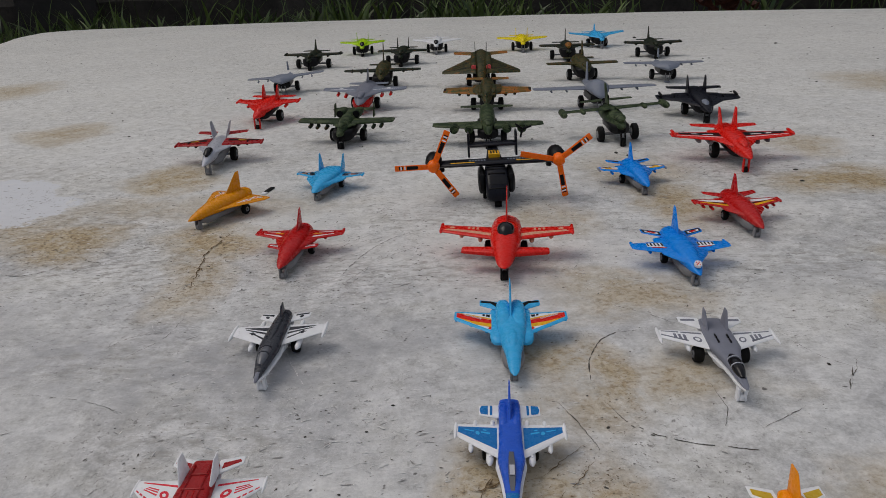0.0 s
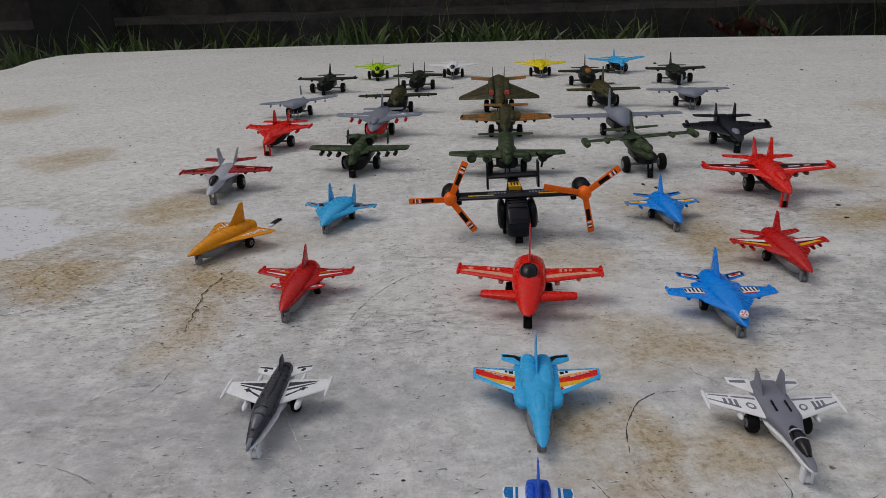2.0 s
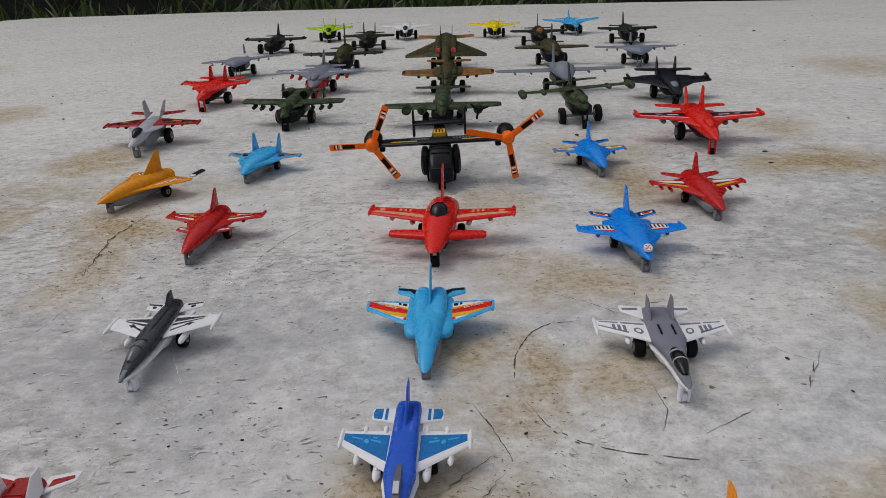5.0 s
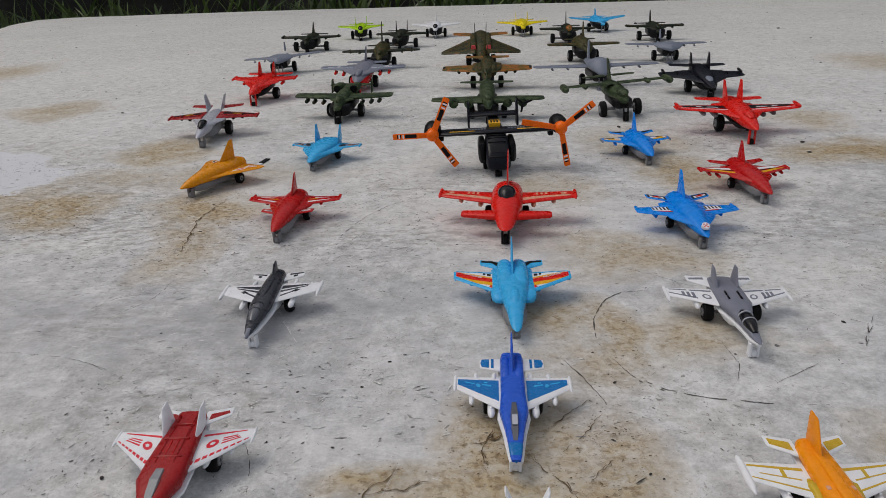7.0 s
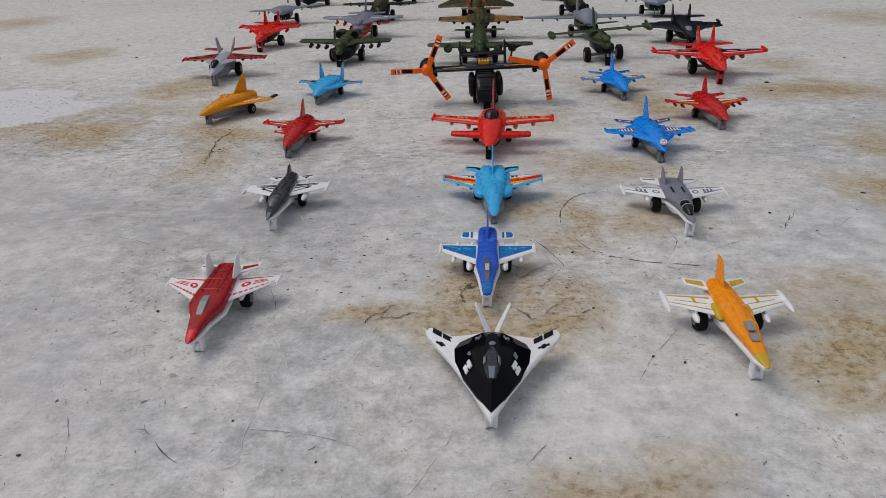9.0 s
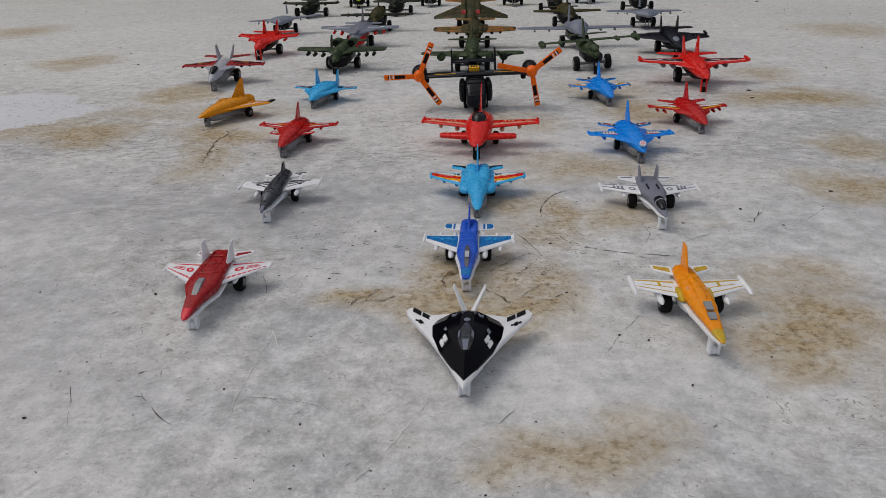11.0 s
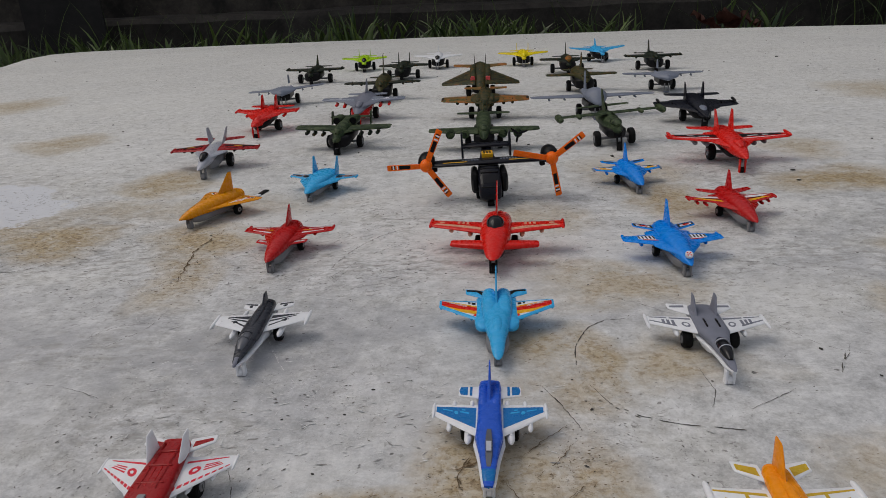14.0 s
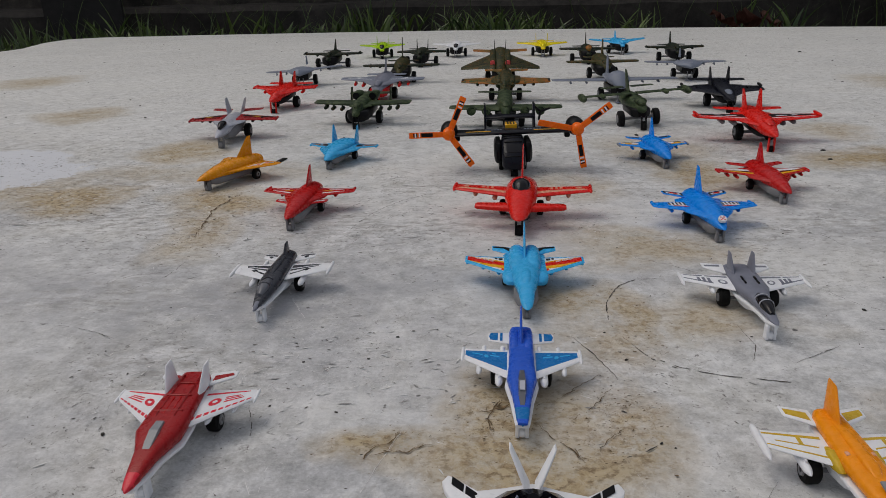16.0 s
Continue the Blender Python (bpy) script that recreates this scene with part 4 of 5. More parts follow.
        part("wing_badge", print_on((s * 24, 43.5, 12.8), 6, (s * 29, 46.5, 13.2), 6, .6, .6, (0, 0, 1), [disc_poly(.5, .5, .3, .35), BAR(-.1, .2, .35, .65), BAR(.8, 1.1, .35, .65)]), BLACK, ob)
        fin(ob, s * 1.8, 56, 10, 12, s * 9.2, 67, 5, 25.5, W, (1.8, 1.1), "v_tail")
        wheel(ob, s * 11, 48, 4.2, 4)
    gear_legs(ob, 9, 2.2, WHITE, 2.4, sub_mat=WHITE)
    part("chassis", hull([(6, 5, 5, 9), (15, 9, 4, 9.5), (50, 11, 4, 9.5), (56, 10, 6, 9.5)], 4), WHITE, ob)


stealth()

# red and white fighter
rw = jet("toy_fighter", "red and white toy fighter with twin white fins", -.1185, .2525, .5, CRIMSON, WHITE, WHITE, 82, 12, 9.6, 11.5, 20, 13,
    wing=(27, 34, 7, 54, 8, 34, 14, 13.5), stab=(63, 13, 6, 72, 7, 19, 14.5, 14.5),
    fins=((-7.6, 48, 18, 16, -9.4, 58, 7, 29.5), (7.6, 48, 18, 16, 9.4, 58, 7, 29.5)), fin_m=WHITE,
    mw=(48, 15, 5.8, 6), nose_gear=(9, 2.2, WHITE, 2.6, True, WHITE), chassis=(32, 62, 8, 5, 12),
    pods=((15, 36, 50, 1.5, 11, WHITE, "missile", 13), (25, 45, 57, 1.2, 11.4, WHITE, "missile", 13), (34, 50, 63, .8, 13.5, WHITE, "tip_rail")),
    wing_prints=((ROSE, [BAR(.06 + .1 * i, .13 + .1 * i, .12, .2) for i in range(9)] + [disc_poly(.33, .52, .1, .12), [(.48, .42), (.8, .42), (.78, .47), (.48, .47)], BAR(.48, .76, .52, .56), BAR(.48, .72, .6, .64), BAR(.12, .86, .78, .83)]), (WHITE, [disc_poly(.33, .52, .045, .05, 5)])),
    stab_prints=((CRIMSON, [[(.2, .25), (.92, .3), (.85, .62), (.2, .66)]]),), wk=(.2, .28, .38, .56, 1.05, 1.05, .92, .78), tail=.74,
    top=(.12, .3, .5, .72, .98, 1, .95, .92, .9), p=3.6, plate=0.5)
for i, (y_, w_) in enumerate(((34, 6.6), (47, 6), (58, 5.2))):
    part("spine_rib", box((-w_, y_, 19.2), (w_, y_ + 1.2, 20.3), .3), CRIMSON, rw)
for s in (-1, 1):
    part("spine_edge", box((s * 4.2 - .5, 30, 18.4), (s * 4.2 + .5, 66, 20.2), .3), CRIMSON, rw)
    part("panel_line", box((s * 1.6 - .25, 32, 18.6), (s * 1.6 + .25, 46, 20.15), .1), RED, rw)
part("canopy", loft(bmesh.new(), [[(-1.6, 4, 15), (1.6, 4, 15), (1.1, 4, 16.4), (-1.1, 4, 16.4)], [(-2.6, 11, 15.5), (2.6, 11, 15.5), (1.8, 11, 19), (-1.8, 11, 19)],
                               [(-2.9, 18, 16), (2.9, 18, 16), (2, 18, 21), (-2, 18, 21)], [(-2.6, 25, 17), (2.6, 25, 17), (1.7, 25, 20.8), (-1.7, 25, 20.8)]]), CANOPYGREY, rw, "silver grey faceted canopy", 12)
part("nose_tip", hull([(-13.6, .5, 12.8, 13.8), (-10.5, 2.3, 12.2, 15), (-5, 3.1, 11.5, 16.6)], 3), ROSE, rw, "rose red nose tip")
# orange and white fighter
ow = jet("toy_fighter", "orange and white toy fighter with wingtip missiles", .175, .218, -2, ORANGE, WHITE, WHITE, 85, 12, 7.6, 12.5, 20, 14,
    wing=(36, 24, 6, 50, 12, 33, 14, 14), stab=(63, 13, 6, 71, 8, 18, 15.5, 15.5),
    fins=((0, 56, 17, 18, 0, 66, 8, 34),), mw=(46, 15, 6, 6.5), nose_gear=(10, 2.2, WHITE, 2.6, True, WHITE), chassis=(30, 62, 8.5, 5, 12.5),
    pods=((33.5, 41, 66, 1.7, 14, WHITE, "wingtip_missile"), (19, 36, 56, 1.9, 10.5, WHITE, "missile", 13.5)),
    wing_prints=((OLIVEGOLD, [BAR(.1, .95, .74, .82), BAR(.1, .95, .15, .2), BAR(.2, .8, .44, .48), BAR(.4, .46, .48, .74)]),),
    stab_prints=((OLIVEGOLD, [BAR(.15, .9, .2, .7)]),), nose_cone=OLIVEGOLD, p=2.6,
    intakes=(8, 33, 50, 2.4, 11, 17, OLIVEGOLD), plate=0.6, wk=(.14, .28, .42, .62, .92, 1.05, .95, .85))
for y_, z_, l_ in ((6, 17.4, 5.6), (13, 19.2, 7)):
    part("canopy_panel", print_on((-2.3, y_, z_), l_, (2.3, y_, z_), l_, .8, .8, (0, -.2, 1), [[(.08, 0), (.92, 0), (1, 1), (0, 1)]], lift=.7, cdir=(0, 1, .2)), CANOPYGREY, ow, "silver grey canopy panel")
part("spine", hull([(22, 1.5, 16, 19), (30, 3, 17, 21.6), (48, 2.6, 17, 21.4), (62, 1.8, 17, 20)], 3), ORANGE, ow)
for s in (-1, 1):
    part("spine_stud", box((s * 5 - .9, 38, 18), (s * 5 + .9, 40.4, 19.8), .3), TAN, ow)
# blue and white fighter
bw = jet("toy_fighter", "royal blue and white toy fighter with printed wings", .0435, .2955, -3.3, BLUE, WHITE, WHITE, 88, 10, 6.6, 11.5, 19, 13,
    wing=(29, 31, 6, 49, 11, 31, 13, 13), stab=(63, 13, 6, 66, 9, 18, 15, 15), fins=((0, 54, 21, 17, 0, 72, 8, 31),),
    mw=(46, 13, 5.8, 5.5), nose_gear=(10, 2.2, WHITE, 2.4, True, WHITE), chassis=(28, 62, 7, 5, 12),
    pods=((11.5, 27, 43, 2.0, 10.5, WHITE, "missile", 13), (22, 37, 49, 1.5, 11.2, WHITE, "missile", 13), (31.2, 46, 61, 1.0, 13.4, WHITE, "tip_rail"), (10, 57, 63, 1.3, 13.2, WHITE, "flap_fairing"), (20, 57, 63, 1.2, 13.2, WHITE, "flap_fairing")),
    wing_prints=((PRINTBLUE, [[(.06, .2), (.95, .34), (.95, .74), (.06, .84)]]), (SKY, [BAR(.22, .42, .6, .65), disc_poly(.5, .56, .05, .08, 6), BAR(.58, .8, .58, .63), BAR(.3, .38, .7, .74)])),
    stab_prints=((PRINTBLUE, [BAR(.34, .46, .1, .9), [(.56, .1), (.9, .1), (.97, .5), (.9, .9), (.56, .9)]]),), nose_cone=PRINTBLUE, p=3.4, plate=0.9,
    wk=(.34, .42, .52, .74, 1.12, 1, .98, 1), tail=0.9, top=(.2, .3, .46, .7, .95, 1, .95, .9, .85))
part("canopy", loft(bmesh.new(), [[(-1.5, 2, 14.5), (1.5, 2, 14.5), (1, 2, 16), (-1, 2, 16)], [(-2.3, 9, 15), (2.3, 9, 15), (1.5, 9, 18.4), (-1.5, 9, 18.4)],
                               [(-2.5, 17, 16), (2.5, 17, 16), (1.6, 17, 20.6), (-1.6, 17, 20.6)], [(-2, 28, 17), (2, 28, 17), (1.1, 28, 19.4), (-1.1, 28, 19.4)]]), TINTED, bw, "grey tinted canopy", 12)
part("canopy_pane", print_on((-1.3, 10, 18.8), 6, (1.3, 10, 18.8), 6, .6, .6, (0, -.26, 1), [BAR(0, 1, 0, 1)], lift=.4, cdir=(0, 1, .26)), SILVER, bw)
for s in (-1, 1):
    part("engine_hump", hull([(50, 1.6, 14, 17), (54, 2.6, 13, 19.4), (72, 2.6, 13, 19), (77, 2.2, 13.5, 18)], 3, 12, s * 3.6), BLUE, bw)
# dark and white fighter
dk = jet("toy_fighter", "charcoal and white toy fighter with striped wings", -.1140, .418, -1.5, CHARCOAL, WHITE, WHITE, 89, 10, 7.2, 11.5, 21, 13,
    wing=(34, 30, 6, 50, 13, 34, 14, 14), stab=(66, 13, 6, 73, 8, 19, 15, 15), fins=((0, 56, 20, 18, 0, 68, 7, 28),), roll=-2.0,
    can=(3, 32, 3.9, 16.2, 5.4, TINTED, CHARCOAL), mw=(48, 13, 5.6, 5.5), nose_gear=(9, 2.2, WHITE, 2.6, True, WHITE), chassis=(32, 62, 8, 5, 12),
    pods=((17, 33, 52, 2.0, 10.5, WHITE, "missile", 13), (34.3, 42, 66, 1.3, 14, WHITE, "wingtip_missile"), (15, 60, 70, 1.5, 14, WHITE, "flap_fairing"), (26, 56, 68, 1.3, 12, WHITE, "missile", 13)),
    wing_prints=((CHARCOAL, [[(.06, .62), (.7, .75), (.75, .8), (.06, .8)], [(.06, .45), (.7, .64), (.7, .69), (.06, .54)], [(.1, .2), (.4, .36), (.4, .42), (.1, .28)], disc_poly(.45, .42, .05, .1), BAR(.36, .54, .4, .45)]),),
    stab_prints=((CHARCOAL, [BAR(.2, .95, .6, .8), disc_poly(.55, .36, .12, .18)]),), p=2.2, plate=0.5, wk=(.14, .3, .5, .78, 1.05, 1.0, .9, .8))
part("nose_tip", lathe("y", ((-1, .3), (0, .9), (4, 1.9), (8, 2.7)), (0, -11, 13), 12), GREY, dk)
part("spine", hull([(30, 1.4, 18, 20.6), (40, 2.6, 18, 22.2), (62, 2.4, 18, 22), (76, 1.6, 18, 20.6)], 3), CHARCOAL, dk)
# cyan fighter
cy = jet("toy_fighter", "cyan toy fighter with red and yellow striped wings", .0555, .4215, -2.5, SKY, SKY, CHASSIS, 90, 12, 10.8, 8, 21, 11,
    wing=(33, 36, 8, 57, 13, 42, 14, 15), stab=(68, 14, 8, 76, 9, 23, 16.5, 17), fins=((0, 50, 28, 19, 0, 73, 9, 38),),
    mw=(52, 13, 5.5, 5), nose_gear=(8, 1.8, CHASSIS, 2.6), chassis=(2, 66, 8, 4.5, 11), can=(10, 46, 4.6, 14, 7.4, SKY),
    pods=((18, 44, 58, 1.7, 11.5, SKY, "missile", 14), (29, 52, 64, 1.5, 12, SKY, "missile", 15), (40.5, 56, 70, 1.1, 14, SKY, "tip_rail")),
    wing_prints=((WHITE, [[(.03, .10), (.6, .16), (.95, .3), (.95, .8), (.03, .86)]]),
                 (BRIGHTRED, [[(.03, .10), (.26, .13), (.22, .27), (.03, .25)], [(.03, .44), (.6, .28), (.95, .3), (.95, .78), (.6, .64), (.03, .56)]]),
                 (GOLDPRINT, [[(.03, .27), (.5, .15), (.9, .27), (.6, .30), (.03, .42)], [(.03, .57), (.6, .65), (.9, .79), (.6, .72), (.03, .62)]]),
                 (BLACK, [BAR(.12, .18, .70, .8), BAR(.22, .3, .72, .82), BAR(.33, .38, .75, .83)])),
    stab_prints=((BLACK, [[(.0, .1), (.45, .62), (.95, .45), (.95, .75), (.4, .9), (0, .7)]]),), wk=(.1, .28, .4, .5, .74, .98, 1, .95), tail=.8, p=2.2, intakes=(8.6, 26, 78, 6.6, 8.5, 16.5, SKY))
for s in (-1, 1):
    part("engine_hump", hull([(34, 3, 13, 18), (44, 5.4, 12, 21), (58, 6, 12, 22.8), (72, 5.6, 12, 22.8), (79, 4.4, 13, 20.5)], 2.2, 16, s * 5.2), SKY, cy)


def lettering(text, parent, material, size, m):
    cu = bpy.data.curves.new("lettering", "FONT")
    cu.body, cu.size, cu.extrude, cu.align_x = text, size * MM, 0.0001, "CENTER"
    tmp = new("lettering_source", cu)
    me = bpy.data.meshes.new_from_object(tmp.evaluated_get(bpy.context.evaluated_depsgraph_get()))
    bpy.data.objects.remove(tmp)
    me.materials.append(material)
    ob = new("lettering", me)
    ob.parent = parent
    ob.matrix_local = m
    return ob


for s in (-1, 1):
    wing_part = [c for c in cy.children if c.name.startswith("wing")][0 if s < 0 else 1]
    lettering("AIR FORCE", wing_part, WHITE, 3.0, pose(s * .0285, .0575 + .0015, .0162, 0, 0, s * 28))
# grey and white fighter with twin fins
gw = jet("toy_fighter", "grey and white toy fighter with twin fins", .1955, .3915, -4, GREY, WHITE, WHITE, 86, 9, 10.4, 11.5, 18.5, 13.6,
    wing=(38, 25, 9, 56, 11, 39.5, 14, 13), stab=(64, 18, 8, 76, 8, 22, 14.5, 14.5),
    fins=((-6.5, 56, 18, 17, -7.5, 66, 6, 29), (6.5, 56, 18, 17, 7.5, 66, 6, 29)), can=(1, 30, 4.3, 14.6, 6.0, BLACKGLASS, SILVER), mw=(46, 15, 6, 6.5),
    nose_gear=(10, 2.2, WHITE, 2.8, True, WHITE), chassis=(24, 66, 8, 5, 12),
    pods=((22, 42, 56, 1.7, 10.5, WHITE, "missile", 13), (39.5, 48, 70, 1.2, 13, WHITE, "wingtip_missile"), (30, 54, 66, 1.3, 12, WHITE, "missile", 13)),
    wing_prints=((GREY, [BAR(.06, .5, .74, .82), BAR(.55, .92, .74, .82), disc_poly(.2, .4, .09, .16), BAR(.42, .48, .2, .62), BAR(.52, .58, .2, .62), BAR(.62, .68, .2, .62), [(.4, .15), (.95, .3), (.95, .4), (.4, .25)]]),
                 (WHITE, [disc_poly(.2, .4, .05, .09, 8)])),
    stab_prints=((GREY, [[(.2, .6), (.9, .2), (.9, .5), (.2, .8)]]),), wk=(.08, .2, .28, .4, .62, .98, .95, .85), tail=.8, p=3.0, plate=0.2)
for s in (-1, 1):
    for y_ in (40, 46):
        part("vent_slot", box((s * 4 - .5, y_, 18.2), (s * 4 + .5, y_ + 5, 19.3), .15), BLACK, gw)
# red middle plane
jet("toy_fighter", "glossy red toy fighter with black canopy and canards", .061, .579, -6, BRIGHTRED, BRIGHTRED, BLACK, 108, 14, 14.5, 11, 33, 17,
    wing=(40, 30, 10, 54, 17, 63, 22, 24), stab=(13, 17, 8, 19, 11, 39.5, 18, 18), fins=((0, 58, 26, 28, 0, 76, 10, 60),),
    can=(27, 56, 8.2, 26, 13, BLACKGLASS), mw=(58, 17, 7, 6), nose_gear=(14, 2.6, BLACK, 4.5), chassis=(10, 74, 9, 8, 15),
    pods=((24, 46, 62, 2.4, 18, TAN, "missile", 22), (42, 52, 66, 2.2, 19.5, TAN, "missile", 23), (61.5, 50, 76, 1.8, 24, BRIGHTRED, "wingtip_missile")),
    wing_prints=((TAN, [[(.05, .14), (.5, .2), (.92, .2), (.86, .42), (.3, .44), (.05, .36)], BAR(.3, .34, .6, .8), BAR(.38, .42, .6, .8), BAR(.46, .5, .6, .8), disc_poly(.78, .62, .05, .12)]),),
    wk=(.12, .34, .5, .68, .92, 1, 1, .9), top=(.05, .16, .32, .58, .95, 1, .85, .7, .6), tail=.7, p=2.1, st_t=(5, 3.6), wt=(3.4, 2.2))
# red plane by the crack
jet("toy_fighter", "red toy fighter with grey underside and silver prints", -.138, .597, -3.5, RED, RED, CHASSIS, 96, 10, 11, 9, 24, 13.5,
    wing=(48, 26, 9, 62, 12, 44, 17, 17.5), stab=(28, 14, 8, 36, 8, 24, 15.5, 15.5), fins=((0, 52, 26, 21, 0, 72, 5, 41),),
    mw=(56, 13, 5.5, 5), nose_gear=(10, 2.4, CHASSIS, 3), chassis=(2, 74, 9, 5, 13), can=(24, 48, 4, 19, 5, RED),
    pods=((42, 66, 80, 1.4, 17, RED, "tip_rail"), (26, 60, 72, 1.6, 14, RED, "missile", 16)),
    wing_prints=((WHITE, [[(.1, .15), (.75, .3), (.75, .36), (.1, .3)], BAR(.3, .7, .66, .72)]), (GOLDPRINT, [BAR(.15, .4, .5, .56)])),
    stab_prints=((WHITE, [[(.1, .3), (.9, .34), (.8, .6), (.1, .56)]]), (CHARCOAL, [BAR(.2, .7, .42, .5)])), strake=(14, 64, 20, 50, 26, 17), p=2.1)
# azure plane
az = jet("toy_fighter", "azure blue toy fighter with striped decals", .221, .558, 0, AZURE, AZURE, CHASSIS, 93, 10, 11.5, 9, 25, 13.5,
    wing=(28, 30, 9, 41, 12, 44, 17, 17.5), stab=(62, 14, 9, 72, 10, 28, 19, 20), fins=((0, 50, 26, 21, 0, 68, 6, 46),),
    mw=(48, 13, 5.5, 5), nose_gear=(10, 2.4, CHASSIS, 3), chassis=(2, 70, 9, 5, 13), can=(14, 46, 5, 18, 6, AZURE),
    pods=((42, 44, 58, 1.5, 17, AZURE, "tip_rail"), (28, 38, 50, 1.6, 14, AZURE, "missile", 16)),
    wing_prints=((WHITE, [[(.05, .3), (.6, .4), (.6, .8), (.05, .8)]]), (BLACK, [BAR(.1 + .09 * i, .14 + .09 * i, .48, .78) for i in range(6)]), (BRIGHTRED, [BAR(.05, .5, .32, .38)])),
    stab_prints=((NAVY, [BAR(.15, .95, .15, .8)]), (WHITE, [BAR(.25, .85, .25, .6)]), (BRIGHTRED, [disc_poly(.55, .45, .22, .14)])), strake=(4, 68, 20, 30, 36, 17), p=2.1)
part("nose_badge", print_on((-3.2, -4, 17.2), 7, (3.2, -4, 17.2), 7, 1, 1, (0, -.5, 1), [disc_poly(.5, .5, .5, .5, 12)], lift=2.2, cdir=(0, 1, .45)), WHITE, az, "white badge with red checks")
part("nose_badge_check", print_on((-3.2, -4, 17.2), 7, (3.2, -4, 17.2), 7, 1, 1, (0, -.5, 1), [BAR(.2 + .2 * (i % 3), .36 + .2 * (i % 3), .2 + .2 * (i // 3), .36 + .2 * (i // 3)) for i in range(0, 9, 2)], lift=2.4, cdir=(0, 1, .45)), BRIGHTRED, az)
# red plane with flame prints
jet("toy_fighter", "red toy fighter with yellow and white wing prints", .314, .661, 0, RED, RED, CHASSIS, 98, 13, 11, 9, 25, 13.5,
    wing=(34, 30, 9, 52, 12, 45, 17, 18.5), stab=(66, 14, 9, 76, 9, 28, 19, 20), fins=((0, 52, 24, 21, 0, 66, 5, 44),),
    mw=(50, 13, 5.5, 5), nose_gear=(10, 2.4, CHASSIS, 3), chassis=(2, 72, 9, 5, 13), can=(18, 46, 4.6, 19, 5.4, RED),
    pods=((44, 50, 64, 1.5, 18, RED, "tip_rail"), (28, 42, 56, 1.6, 14, RED, "missile", 16), (36, 46, 58, 1.5, 15, RED, "missile", 17)),
    wing_prints=((WHITE, [[(.05, .58), (.6, .5), (.9, .74), (.05, .8)]]), (GOLDPRINT, [[(.05, .14), (.85, .24), (.6, .4), (.05, .32)]]), (BLACK, [BAR(.1, .6, .42, .48)])), strake=(8, 66, 20, 34, 36, 17), p=2.1)
# mustard delta
jet("toy_delta_plane", "mustard yellow toy delta plane with red prints", -.258, .730, -24, MUSTARD, MUSTARD, CHASSIS, 98, 14, 12, 9, 25, 13.5,
    wing=(16, 64, 9, 68, 10, 38, 16, 16), fins=((0, 44, 30, 21, 0, 68, 6, 45),), mw=(58, 17, 6, 5), nose_gear=(10, 2.4, CHASSIS, 3), chassis=(2, 74, 10, 5, 13),
    can=(14, 34, 4.5, 17, 6.5, MUSTARD),
    wing_prints=((WHITE, [[(.25, .3), (.55, .4), (.5, .6), (.3, .55)], [(.4, .62), (.8, .66), (.7, .8), (.4, .8)]]), (BRIGHTRED, [[(.3, .36), (.5, .44), (.45, .54)], BAR(.48, .6, .68, .76)]), (BLACK, [BAR(.62, .74, .7, .76)])), p=2.1)
# small cyan twin-fin
jet("toy_fighter", "sky blue toy fighter with twin fins and grey underside", -.144, .815, -9, SKY, SKY, CHASSIS, 88, 12, 13, 9, 24, 13.5,
    wing=(34, 26, 10, 52, 10, 43, 16.5, 17), fins=((-14, 54, 20, 20, -15.5, 64, 5, 40), (14, 54, 20, 20, 15.5, 64, 5, 40)),
    mw=(54, 14, 5.5, 5), nose_gear=(10, 2.4, CHASSIS, 3), chassis=(2, 68, 10, 5, 13),
    pods=((42, 50, 62, 1.4, 16.5, SKY, "tip_rail"),),
    wing_prints=((PALEGREY, [BAR(.1, .9, .2, .34), BAR(.3, .95, .62, .76)]), (NAVY, [disc_poly(.35, .48, .12, .18), BAR(.55, .8, .42, .56), BAR(.2, .5, .72, .8), BAR(.7, .95, .64, .72)]), (TAN, [BAR(.55, .95, .28, .36), BAR(.45, .7, .6, .68)])),
    wk=(.08, .24, .4, .58, .85, 1.05, 1.15, 1.1), tail=1.0, strake=(0, 66, 24, 34, 34, 16.5), p=2.6)
# small blue
jet("toy_fighter", "azure toy fighter with yellow printed wings", .241, .800, 3, AZURE, AZURE, CHASSIS, 88, 12, 11, 9, 26, 13.5,
    wing=(34, 28, 9, 50, 12, 41, 16.5, 17), stab=(62, 13, 9, 70, 9, 27, 20, 21), fins=((0, 48, 24, 22, 0, 64, 5, 46),),
    mw=(48, 13, 5.5, 5), nose_gear=(10, 2.4, CHASSIS, 3), chassis=(2, 66, 9, 5, 13), can=(18, 44, 5, 19, 6, AZURE),
    pods=((40.5, 46, 62, 1.4, 16.5, PALEGREY, "tip_rail"), (26, 42, 54, 1.5, 13.5, AZURE, "missile", 16)),
    wing_prints=((GOLDPRINT, [BAR(.35, .9, .3, .7)]), (WHITE, [BAR(.08, .5, .5, .8), BAR(.75, .85, .4, .6)]), (BLACK, [BAR(.1, .8, .74, .8)])),
    stab_prints=((BLACK, [BAR(.2, .8, .3, .7)]),), strake=(8, 60, 19, 34, 30, 17), p=2.1)


